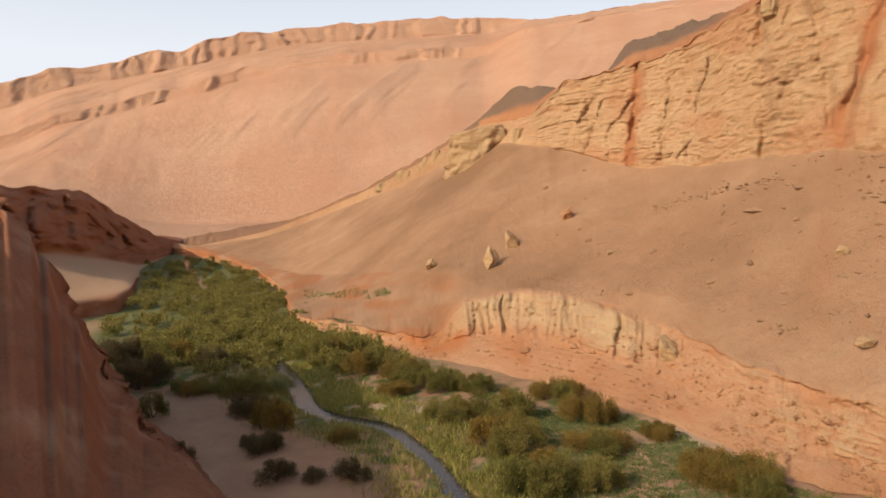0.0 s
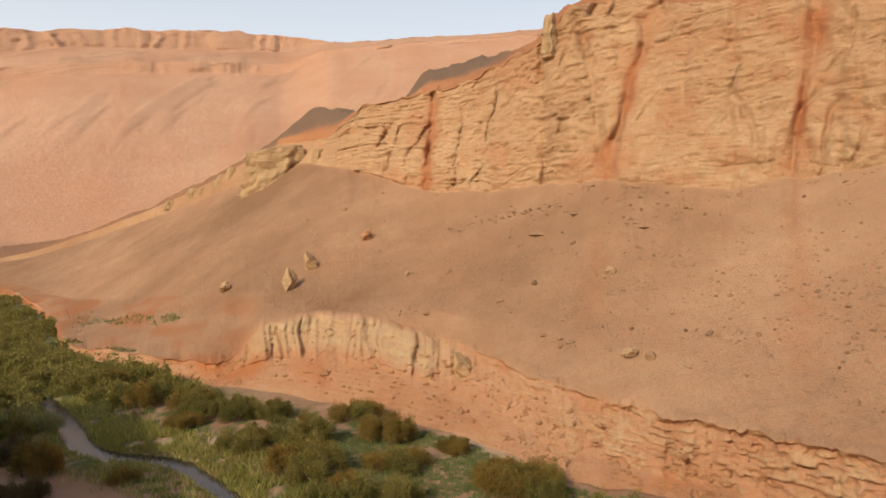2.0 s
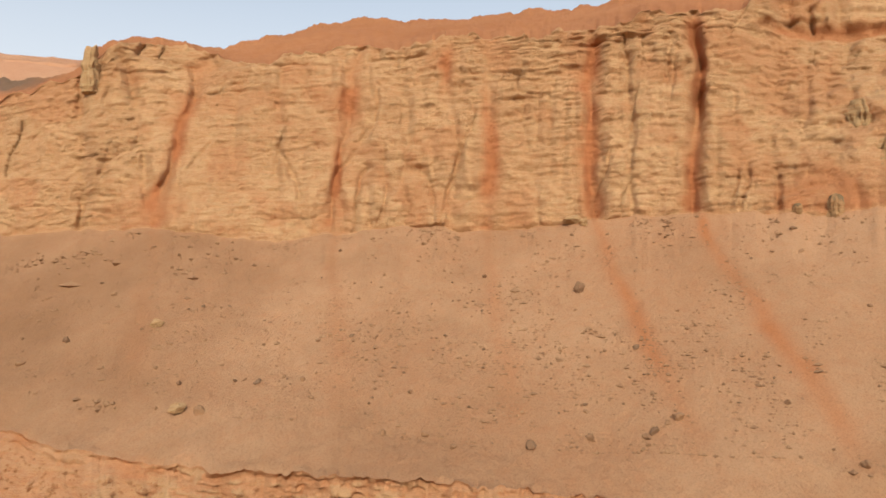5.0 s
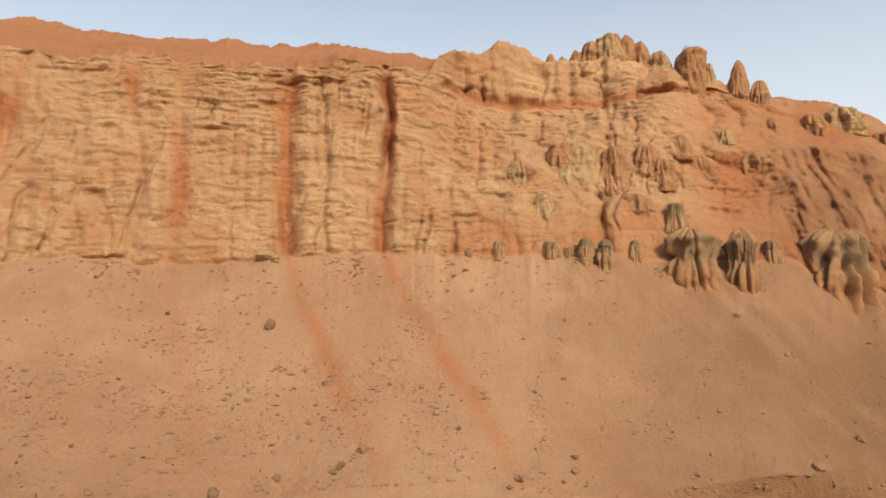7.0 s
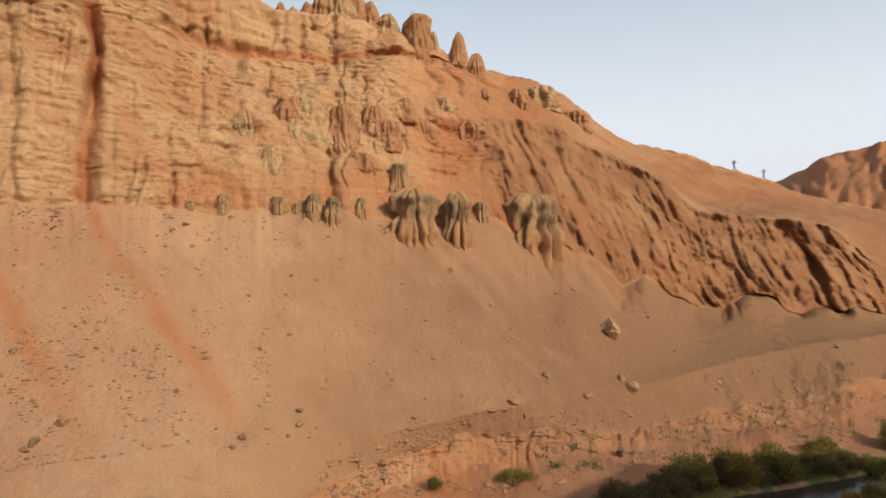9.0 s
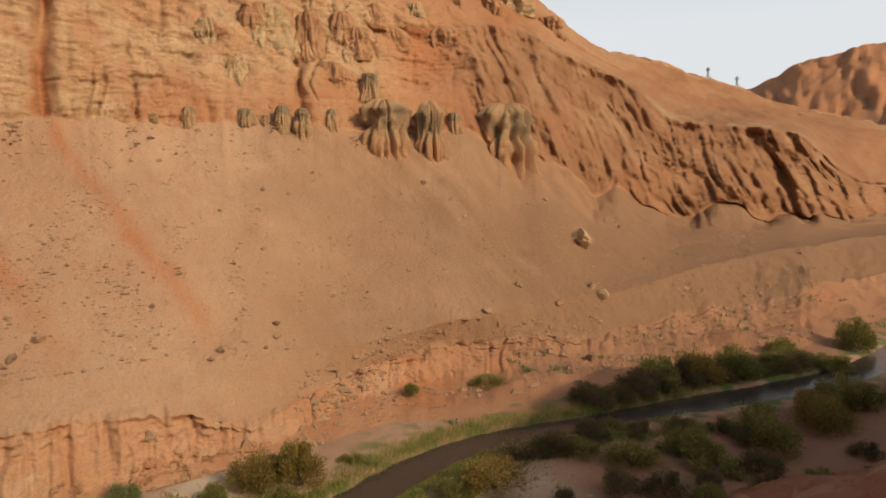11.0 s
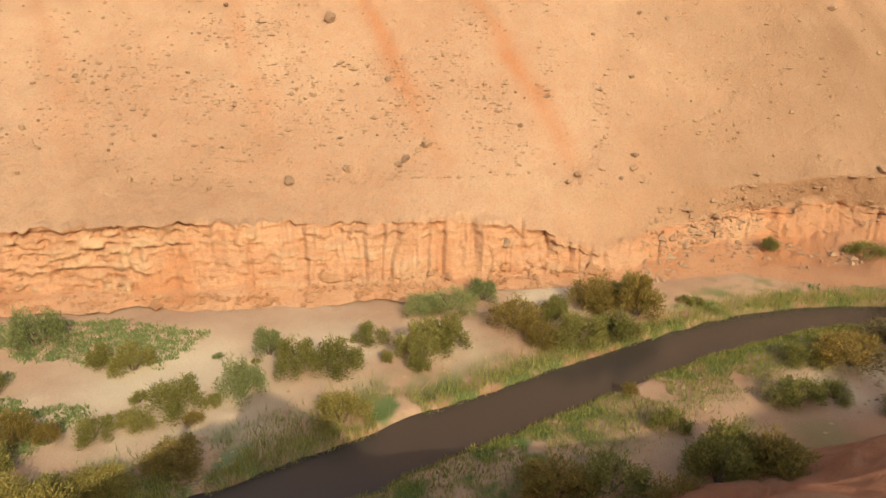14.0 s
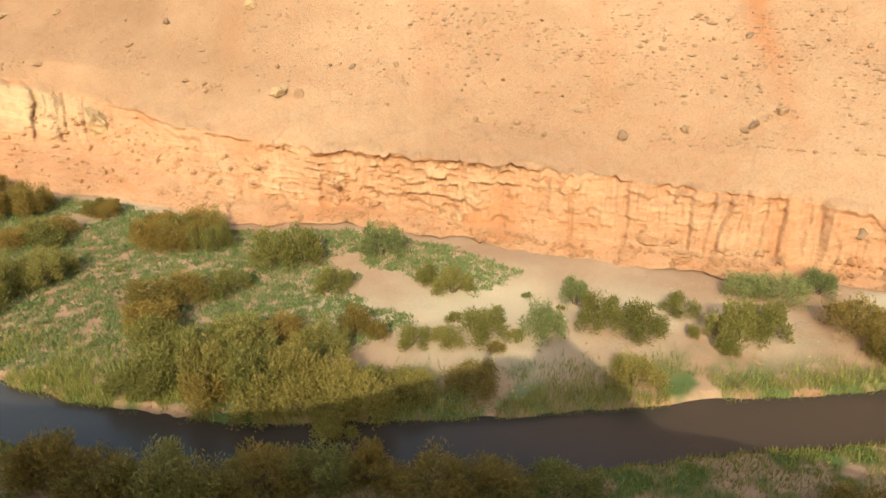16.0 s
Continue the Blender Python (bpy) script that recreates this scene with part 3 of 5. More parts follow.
# here the pale mask turns the bank darker and redder past 94 degrees
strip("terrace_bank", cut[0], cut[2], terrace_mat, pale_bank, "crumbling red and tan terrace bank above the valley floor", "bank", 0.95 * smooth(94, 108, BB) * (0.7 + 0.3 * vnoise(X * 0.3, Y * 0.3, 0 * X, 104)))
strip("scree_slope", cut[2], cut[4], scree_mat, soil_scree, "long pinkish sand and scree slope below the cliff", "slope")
strip("cliff", cut[4], cut[7], cliff_mat, cliff_dark, "tall tan layered sandstone cliff with red gullies", "cliff", cliff_pale)
hill = np.clip(smooth(24, 20, BB) * (0.55 + 0.45 * smooth(-1, 5, BB)) + 0.5 * smooth(100, 110, BB), 0, 1) * np.where(BB < 3, smooth(6.9, 7.1, S), smooth(7.2, 7.5, S))
strip("plateau", cut[7], cut[11], plateau_mat, hill, "red earth plateau behind the cliff rim", "plateau")

# ---- far mountain ----
FB = np.arange(-75, 60.01, 0.2)
top = line([(-75, 1700, 150), (-45, 1600, 190), (-31.9, 1500, 243), (-28.4, 1500, 286), (-21.6, 1500, 329), (-12.5, 1500, 390), (-8, 1500, 401), (4, 1500, 420), (7.7, 1500, 409), (14, 1500, 424), (24, 1500, 437), (40, 1500, 430), (60, 1600, 400)], FB, 0.8)
top[1] = top[1] + 9 * smooth(6, 0, FB)
far_jag = 10 * fbm(FB * 0.45, 0 * FB, 0 * FB, 4, 101) * smooth(9, 3, FB) + 2 * fbm(FB * 0.7, 0 * FB, 0 * FB, 3, 103)
crags = smooth(8, 3, FB)
brow = [top[0] - 25, top[1] - 8 - 36 * crags]
band_top = [brow[0] - 190, brow[1] - 58 - 8 * crags]
band_foot = [band_top[0] - 12, band_top[1] - 8 - 14 * crags]
skirt = line([(-75, 800, 20), (-32, 760, 40), (-21, 740, 10), (-15, 720, 12), (0, 640, 14), (30, 560, 20), (60, 600, 20)], FB, 2)
toe = [skirt[0] - 320, skirt[1] * 0 - 2]
crest = [top[0] + 200, top[1] - 30]
hind = [top[0] + 900, top[1] * 0 - 10]
FR, FZ, FS = loft([toe, skirt, band_foot, band_top, brow, top, crest, hind], [16, 90, 10, 30, 26, 4, 4])
FBB = np.broadcast_to(FB, FR.shape)
buttress = np.abs(fbm(FBB * 1.1 + 0.9 * fbm(FBB * 0.5, FZ * 0.02, 0 * FZ, 3, 104), FZ * 0.003, 0 * FZ, 4, 105))
craggy = smooth(3.95, 4.1, FS) * smooth(5.02, 4.9, FS) + smooth(1.95, 2.1, FS) * smooth(3.05, 2.9, FS) * smooth(-0.25, 0.2, fbm(FBB * 0.25, 0 * FS, 0 * FS, 3, 108))
rill = fbm(FBB * 0.16 - FS * 2.2, FBB * 0.35 + FS * 0.5, 0 * FS, 5, 107)
FX, FY = place(FBB, FR + craggy * (4 - 19 * buttress + 3 * vnoise(FZ * 0.1, FBB * 0.3, 0 * FZ, 106)) + 4 * rill)
FZ = FZ + smooth(0.9, 1.3, FS) * smooth(5, 4.8, FS) * 4 * rill + far_jag * smooth(4.2, 5, FS) + 0.6 * far_jag * smooth(2.3, 3, FS) * smooth(4, 3, FS)
streak = smooth(0.12, 0.38, fbm(FBB * 0.55 - FS * 7.0, FBB * 0.10 + FS * 0.8, 0 * FS, 4, 109)) * smooth(1.3, 1.7, FS) * smooth(4.2, 3.8, FS)
FZ = FZ + 2.5 * streak
shelves = craggy * 0.5 + 0.5 * streak
ob = sheet("far_mountain", FX, FY, FZ, far_mat, {"wash": 0.25 * smooth(0, 0.5, rill), "soil": np.clip(shelves * crags, 0, 1)})
tagged(ob, "huge distant pink sandstone mountainside with a craggy crest", "mountain", kind="structure")

# mountain down the valley
RB = np.arange(116, 160.01, 0.25)
rtop = line([(116, 700, 70), (120, 650, 80), (123.4, 620, 91), (127.5, 600, 108), (131, 600, 116), (138, 620, 130), (150, 650, 120), (160, 700, 60)], RB, 0.4)
rtop[1] = rtop[1] + 3 * fbm(RB * 0.6, 0 * RB, 0 * RB, 4, 111)
rfoot, rback = [rtop[0] * 0 + 330, rtop[1] * 0 + 6], [rtop[0] + 260, rtop[1] * 0 - 4]
rmid = [rtop[0] * 0 + 455, rtop[1] * 0.42]
QR, QZ, QS = loft([rfoot, rmid, rtop, rback], [24, 50, 12])
QBB = np.broadcast_to(RB, QR.shape)
fold = np.abs(fbm(QBB * 0.5 + QS, QZ * 0.01, 0 * QZ, 4, 113))
QX, QY = place(QBB, QR + smooth(0.7, 1.3, QS) * smooth(2.2, 1.9, QS) * (24 * (fold - 0.2) + 14 * fbm(QBB * 1.4, QZ * 0.06, 0 * QZ, 4, 116, 0.6)))
ob = sheet("mountain_down_valley", QX, QY, QZ, plateau_mat, {"wash": 0 * QS, "soil": 0.4 * smooth(0.2, 0.5, fold)})
tagged(ob, "distant furrowed reddish brown mountain", "mountain", kind="structure")

# ---- valley floor, one sheet to the horizon, with the river bed ----
RIVER = [(-160, 460, 2), (-128, 340, 2), (-84, 240, 2), (-66, 196, 2.2), (-58, 174, 1.4), (-52, 154, 1.6), (-42, 130, 1.6), (-34, 121, 1.4), (-27, 112, 1.6), (-21.6, 98, 2.2), (-18.6, 89, 2.4), (-16.4, 83, 2.4), (-12.5, 79, 2.2), (-7, 77.6, 1.9), (-2.9, 69.5, 1.3), (0.2, 61, 0.9), (1.9, 54, 1.0), (4, 46, 2.4), (6.5, 38, 3.8), (10.6, 31.2, 4.3), (17.2, 24.8, 4.1), (24.8, 18.3, 4.2), (32.3, 12.8, 4), (40.8, 6.3, 3.9), (48.3, 0.3, 3.7), (55.5, -6.5, 3.6), (60, -11.8, 3.4), (62.6, -19, 3.2), (63.7, -27, 3.0), (65.6, -34, 3.4), (66.8, -41, 4), (68.5, -49, 4), (71.3, -61.3, 4), (79, -76, 4), (100, -110, 4), (150, -180, 4), (220, -270, 4)]
rv = np.array(RIVER, float)
tt = np.linspace(0, len(rv) - 1, (len(rv) - 1) * 10 + 1)
course = np.stack([np.interp(tt, np.arange(len(rv)), rv[:, k]) for k in range(3)], 1)
for _ in range(3):
    course[4:-4] = sum(course[4 + k:len(course) - 4 + k] for k in range(-4, 5)) / 9


def river_gap(x, y):
    """How far a place lies beyond the water's edge."""
    best = np.full(x.shape, 1e9)
    for k in range(len(course) - 1):
        ax, ay, aw = course[k]
        dx, dy = course[k + 1, 0] - ax, course[k + 1, 1] - ay
        t = np.clip(((x - ax) * dx + (y - ay) * dy) / (dx * dx + dy * dy), 0, 1)
        best = np.minimum(best, np.hypot(x - ax - t * dx, y - ay - t * dy) - aw / 2)
    return best


def floor_height(x, y, gap=None):
    gap = river_gap(x, y) if gap is None else gap
    d = np.hypot(x, y)
    away = smooth(0, 6, gap)
    h = 0.35 * away + 0.3 * away * fbm(x * 0.09, y * 0.09, 0 * x, 4, 121) + 0.06 * fbm(x * 0.8, y * 0.8, 0 * x, 3, 123) + 0.004 * np.clip(d - 150, 0, 600)
    edge = 0.45 * fbm(x * 0.5, y * 0.5, 0 * x, 3, 125)
    return np.where(gap + edge < 0, -0.5, -0.5 + 0.65 * smooth(0, 0.8, gap + edge)) + h * (d > 0)


GB = np.concatenate([np.arange(-40, 136, 0.3), np.arange(136, 320, 2.0)])
GR = np.concatenate([np.linspace(0.5, 24, 8), np.geomspace(25, 260, 300), np.geomspace(275, 4800, 40)])
GBB, GRR = np.meshgrid(GB, GR)
GX, GY = place(GBB, GRR)
gap = river_gap(GX, GY)
GZ = floor_height(GX, GY, gap)
grassy = smooth(7, 1, gap + 3 * fbm(GX * 0.12, GY * 0.12, 0 * GX, 4, 127)) * smooth(-1.2, 0.2, gap)
upper = smooth(60, 80, GY) * np.maximum(smooth(90, 108, GRR), smooth(-13, -3, GBB))
grassy = grassy + 0.45 * smooth(95, 104, GBB) * (GBB < 150) * smooth(-0.1, 0.4, fbm(GX * 0.1, GY * 0.1, 0 * GX, 3, 130)) * smooth(1, 3, gap)
grassy = np.clip(grassy + 1.6 * upper * smooth(30, 10, gap + 8 * fbm(GX * 0.05, GY * 0.05, 0 * GX, 3, 129)), 0, 1)
# mud at the water's edge; darker, redder floor colour past 96 degrees
mud_and_red = np.where(gap < 0.6, 0.9, 0.0) * smooth(0.8, 0.2, gap) * smooth(160, 130, GRR) + 0.9 * smooth(96, 108, GBB) * (GBB < 150) * smooth(1, 3, gap)
pale_floor = 0 * GX
for px, py, pr, ps in ((33, 30, 8, .9), (41, 23, 5, .7), (27, 37, 5, .6), (45, 15, 4, .6), (-6, 79.5, 4, .9), (51, -15, 4, .8), (46, -12, 3, .6), (55, 9, 3, .8), (24, 69, 4, .5), (-31, 108, 5, .5), (-60, 190, 12, .6)):
    pale_floor = np.maximum(pale_floor, ps * bell(np.hypot(GX - px, GY - py) + 2 * fbm(GX * 0.3, GY * 0.3, 0 * GX, 3, 133), 0, pr))
ob = sheet("ground", GX, GY, GZ, floor_mat, {"wash": mud_and_red, "soil": np.maximum(grassy, 0.7 * smooth(125, 145, GRR) * smooth(12, 4, gap) * smooth(60, 80, GY)) * np.maximum(0.75 * smooth(90, 110, GY), smooth(-0.3, 0.3, fbm(GX * 0.7, GY * 0.7, 0 * GX, 3, 131))), "pale": pale_floor}, wrap=True)
tagged(ob, "sandy valley floor with patches of green", "ground", kind="structure")

water_mat, n, l = material("river_water")
p = n["Principled BSDF"]
p.inputs["Base Color"].default_value = (0.050, 0.036, 0.028, 1)
p.inputs["Roughness"].default_value = 0.12
p.inputs["IOR"].default_value = 1.33
bumped(n, l, noise_node(n, l, 2.5, 5, 0.6, stretched(n, l, (1, 1, 1))).outputs["Fac"], 0.25, 0.1)
side = np.gradient(course[:, :2], axis=0)
side = np.stack([-side[:, 1], side[:, 0]], 1) / np.hypot(side[:, 0], side[:, 1])[:, None]
W = np.array([course[:, :2] + side * (course[:, 2:3] / 2 + 1.2) * s for s in (-1, -0.5, 0, 0.5, 1)])
ob = sheet("river", W[..., 0], W[..., 1], 0 * W[..., 0] - 0.12 + 0.004 * np.clip(np.hypot(W[..., 0], W[..., 1]) - 150, 0, 600), water_mat)
tagged(ob, "shallow dark river winding along the valley floor", "river", kind="structure")

# ---- near bank with the lookout ----
NFOOT = [(-62, 240, 6), (-45, 190, 4), (-36, 150, 1), (-31, 125, .3), (-28.5, 112, .2), (-26, 96, .2), (-23, 84, .2), (-20.7, 74, .2), (-17.9, 60, .2), (-10, 44, .2), (0, 31, .2), (20, 24, .2), (45, 21, .2), (70, 24, .2), (90, 31, .2), (100, 38, .2), (107, 43, .2), (118, 51, .2), (132, 64, .2), (140, 85, .4), (146, 115, .4), (155, 170, 1), (170, 330, 2)]
NRIM = [(-62, 46, 28), (-50, 56, 27), (-42, 64, 26), (-36, 76, 25), (-33, 86, 24.8), (-32.2, 88, 24.4), (-31, 86, 24.5), (-30.45, 85, 23.6), (-30.3, 85, 21), (-29.4, 84, 19.8), (-29.1, 84, 17.6), (-28.5, 82, 16), (-27.75, 80, 14.2), (-27.4, 80, 12.2), (-27.1, 79, 10.2), (-26.2, 77, 6.6), (-23.9, 71, 4.4), (-21.5, 62, 4), (-19.6, 52, 4.9), (-17.9, 44, 6.3), (-10, 20, 11), (0, 10, 15), (20, 7, 15.5), (45, 6.5, 15.3), (70, 7, 15), (90, 12, 13), (100, 18, 11.5), (107, 24, 9.8), (118, 32, 8.2), (132, 40, 8), (135, 42, 9), (140, 55, 11), (146, 75, 14), (150, 84, 26), (154, 78, 34), (160, 66, 36.5), (165, 61, 37), (170, 58, 36)]
NDIP = [(-62, 20, 20), (-50, 24, 15), (-36, 26, 11), (-30, 26, 9.5), (-24, 24, 11), (-18, 18, 13.5), (-10, 7, 16.5), (0, 4.4, 18.2), (20, 3.8, 18.4), (45, 3.8, 18.4), (70, 3.9, 18.3), (90, 5, 17), (107, 9, 16), (118, 12, 15), (132, 15, 14), (143, 22, 13.5), (158, 22, 14.5), (170, 20, 18)]
NB = np.arange(-62, 170.01, 0.2)
nfoot, nrim, ndip = line(NFOOT, NB, 0.8), line(NRIM, NB, 0.2), line(NDIP, NB, 1.5)
nrim[1] = nrim[1] + 1.6 * fbm(NB * 1.1, 0 * NB, 0 * NB, 4, 139, 0.65) * smooth(-20, -26, NB)
nmid = [nfoot[0] * 0.55 + nrim[0] * 0.45, nfoot[1] * 0.62 + nrim[1] * 0.38]
ledgetop = [np.full(len(NB), 1.5), np.full(len(NB), 21.9)]
middle = [np.full(len(NB), -0.05), np.full(len(NB), 22.35)]
NR, NZ, NS = loft([nfoot, nmid, nrim, ndip, ledgetop, middle], [40, 70, 50, 24, 5])
NBB = np.broadcast_to(NB, NR.shape)
NX, NY = place(NBB, NR)
wild = smooth(8, 30, NR)
steep = smooth(0.4, 0.9, NS) * smooth(2.05, 1.9, NS) * wild
NR = NR + steep * (3.4 * fbm(NX * 0.10, NY * 0.10, NZ * 0.10, 5, 141, 0.6) - 2.4 * np.sqrt(vnoise(NBB * 0.7, NZ * 0.15, 0 * NZ, 143) ** 2 + 0.03) * smooth(-22, -12, NBB) + 0.6 * vnoise(NZ * 1.2, NBB * 0.3, 0 * NZ, 144) - smooth(-12, -20, NBB) * (1.6 * beds_of(NX, NY, NZ, NBB * 1.4, 0.55) + 2.4 * fbm(NX * 0.22, NY * 0.22, NZ * 0.3, 5, 142, 0.62)))
NZ = NZ + (0.9 * fbm(NX * 0.15, NY * 0.15, 0 * NX, 4, 145) + 0.25 * fbm(NX * 0.8, NY * 0.8, 0 * NX, 3, 146)) * smooth(0.02, 0.2, NS) * wild
craggy = smooth(-14, -22, NBB) * smooth(0.5, 1.0, NS) * smooth(2.1, 1.98, NS)
NX, NY = place(NBB + craggy * (0.9 * beds_of(NX, NY, NZ, NBB * 1.4, 0.5) + 1.1 * fbm(NX * 0.12, NY * 0.12, NZ * 0.2, 4, 140, 0.6)), NR)
ob = sheet("near_bank", NX, NY, NZ, near_mat, {"wash": 0.4 * smooth(0, 0.5, fbm(NX * 0.1, NY * 0.1, NZ * 0.1, 3, 147)), "soil": 0.5 * smooth(0.1, 0.5, fbm(NX * 0.2, NY * 0.2, NZ * 0.4, 3, 148))})
tagged(ob, "steep red earth bank below the lookout", "bank", kind="structure")
# the high ground behind the lookout, with a rounded knoll
HB = np.arange(170, 298.01, 2.0)
knoll = np.exp(-((HB - 204) / 21) ** 4)
flat = smooth(172, 200, HB)
h = [[0 * HB - 0.05, 0 * HB + 22.35], [0 * HB + 1.5, 0 * HB + 21.9], [0 * HB + 5.5, 21.6 + 5.6 * knoll], [0 * HB + 10, 21.4 + 5.2 * knoll], [0 * HB + 16, 19 + 3 * flat], [52 + 6 * bell(HB, 170, 6), 28.5 + 7.5 * bell(HB, 170, 6)], [0 * HB + 400, 0 * HB + 40], [0 * HB + 1500, 0 * HB + 60]]
HR, HZ, HS = loft(h, [2, 6, 8, 8, 10, 10, 6])
HBB = np.broadcast_to(HB, HR.shape)
HX, HY = place(HBB, HR)
HZ = HZ + 0.25 * fbm(HX * 0.2, HY * 0.2, 0 * HX, 3, 149) * smooth(3, 9, HR)
ob = sheet("high_ground", HX, HY, HZ, near_mat, {"wash": 0 * HS, "soil": 0 * HS})
tagged(ob, "red earth high ground behind the lookout", "ground", kind="structure")

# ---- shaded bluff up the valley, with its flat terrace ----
LB = np.arange(-60, -20.4, 0.25)
l0 = line([(-60, 200, -1), (-40, 180, -1), (-29, 168, -1), (-25, 186, -1), (-24.1, 200, -1), (-23.5, 290, -1), (-20.5, 420, -1)], LB, 0.15)
l1 = [l0[0] + 2.5, l0[1] + line([(-60, 0, 6), (-24.5, 0, 5.0), (-23.9, 0, 4.4), (-23.5, 0, 1.2), (-20.5, 0, 1.2)], LB, 0.15)[1]]
l2 = line([(-60, 230, 14), (-32, 222, 13.5), (-29, 245, 12.2), (-26.5, 275, 8.5), (-24.8, 296, 5.4), (-24, 312, 3), (-23.2, 325, 1.5), (-22, 365, 1.5), (-20.5, 440, 1.5)], LB, 0.3)
l3 = line([(-60, 240, 50), (-40, 236, 38), (-32.1, 240, 33.2), (-30, 258, 33), (-27.7, 282, 32.8), (-25.5, 314, 27.3), (-24, 337, 20.5), (-22.6, 373, 13.6), (-21.4, 415, 8), (-20.5, 450, 6)], LB, 0.3)
l3[1] = l3[1] + 2.6 * fbm(LB * 0.9, 0 * LB, 0 * LB, 3, 151)
l4 = [l3[0] + 150, l3[1] * 0.6]
l5 = [l3[0] + 500, l3[1] * 0]
CR, CZ, CS = loft([l0, l1, l2, l3, l4, l5], [10, 16, 50, 8, 8])
CBB = np.broadcast_to(LB, CR.shape)
CX, CY = place(CBB, CR)
fall = smooth(1.95, 2.2, CS) * smooth(3.02, 2.85, CS) + smooth(0, 0.2, CS) * smooth(1.05, 0.9, CS) * 0.3
CR = CR + fall * (14 * fbm(CX * 0.08, CY * 0.08, CZ * 0.15, 5, 153, 0.65) - 14 * np.abs(vnoise(CBB * 0.8, CZ * 0.05, 0 * CZ, 155)))
CX, CY = place(CBB, CR)
ob = sheet("valley_bluff", CX, CY, CZ, near_mat, {"wash": 0.3 * smooth(2, 2.2, CS), "soil": smooth(0.95, 1.1, CS) * smooth(2.1, 1.9, CS)})
tagged(ob, "dark red bluff with a pale flat terrace at its foot", "bluff", kind="structure")

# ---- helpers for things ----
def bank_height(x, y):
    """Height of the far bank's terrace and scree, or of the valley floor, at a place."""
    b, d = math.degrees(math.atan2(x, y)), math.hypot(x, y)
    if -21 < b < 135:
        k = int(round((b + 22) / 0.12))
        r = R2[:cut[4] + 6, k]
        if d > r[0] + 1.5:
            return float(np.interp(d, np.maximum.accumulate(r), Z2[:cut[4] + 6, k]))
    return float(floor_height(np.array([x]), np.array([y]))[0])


def part(name, co, faces, mat, parent, label="", shade=True):
    ob = link_mesh(name, co, faces, mat, None, parent, shade)
    if label:
        tagged(ob, label)
    return ob


def foliage(name, dark, light, tip):
    m, n, l = material(name)
    p = n["Principled BSDF"]
    info = n.new("ShaderNodeObjectInfo")
    geo = n.new("ShaderNodeNewGeometry")
    each = ramp(n, l, info.outputs["Random"], ((0.0, dark), (0.6, light), (1.0, tip))).outputs["Color"]
    leaf = ramp(n, l, geo.outputs["Random Per Island"], ((0.0, dark), (0.5, light), (0.85, tip), (1.0, tuple(min(1, v * 1.5) for v in tip)))).outputs["Color"]
    col = mix(n, l, 0.55, each, leaf)
    l.new(col, p.inputs["Base Color"])
    p.inputs["Roughness"].default_value = 0.75
    p.inputs["Specular IOR Level"].default_value = 0.2
    t = n.new("ShaderNodeBsdfTranslucent")
    l.new(col, t.inputs["Color"])
    add = n.new("ShaderNodeMixShader")
    add.inputs[0].default_value = 0.4
    l.new(p.outputs[0], add.inputs[1])
    l.new(t.outputs[0], add.inputs[2])
    l.new(add.outputs[0], n["Material Output"].inputs["Surface"])
    return m


green_mat = foliage("tamarisk_green", (0.115, 0.108, 0.026), (0.225, 0.198, 0.05), (0.33, 0.265, 0.075))
grey_mat = foliage("tamarisk_grey_green", (0.12, 0.135, 0.046), (0.23, 0.235, 0.085), (0.34, 0.32, 0.12))
rust_mat = foliage("tamarisk_rusty", (0.14, 0.105, 0.024), (0.25, 0.175, 0.042), (0.36, 0.225, 0.055))
# darker copy of the tamarisk foliage: the valley's shade put into its colour
shade_dark_mat = foliage("tamarisk_shade_dark", (0.10, 0.075, 0.034), (0.155, 0.115, 0.052), (0.21, 0.155, 0.068))
straw_mat = foliage("tamarisk_straw", (0.18, 0.145, 0.036), (0.31, 0.24, 0.06), (0.41, 0.305, 0.085))
reed_mat = foliage("reeds", (0.15, 0.155, 0.03), (0.28, 0.26, 0.06), (0.40, 0.335, 0.10))
herb_mat = foliage("low_herbs", (0.125, 0.155, 0.048), (0.195, 0.225, 0.078), (0.27, 0.265, 0.105))
bark_mat = earth_material("bark", (0.13, 0.09, 0.06), (0.2, 0.14, 0.09), (0.15, 0.08, 0.05), 8.0, 0.0, 0.3, 0.6)
stone_mat = earth_material("loose_stone", (0.32, 0.185, 0.105), (0.43, 0.265, 0.15), (0.36, 0.165, 0.08), 4.0, 0.0, 0.3, 0.8)
dark_stone_mat = earth_material("dark_stone", (0.23, 0.135, 0.08), (0.32, 0.20, 0.12), (0.27, 0.13, 0.07), 4.0, 0.0, 0.3, 0.8)
tan_rock_mat = earth_material("tan_rock", (0.46, 0.30, 0.155), (0.56, 0.39, 0.21), (0.46, 0.22, 0.10), 1.6, 0.45, 0.3, 0.9)
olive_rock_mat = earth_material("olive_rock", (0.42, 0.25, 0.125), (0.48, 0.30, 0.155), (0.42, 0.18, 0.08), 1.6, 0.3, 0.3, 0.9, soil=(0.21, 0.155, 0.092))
red_rock_mat = earth_material("red_rock", (0.42, 0.215, 0.105), (0.50, 0.28, 0.145), (0.42, 0.16, 0.065), 1.6, 0.35, 0.4, 0.9)


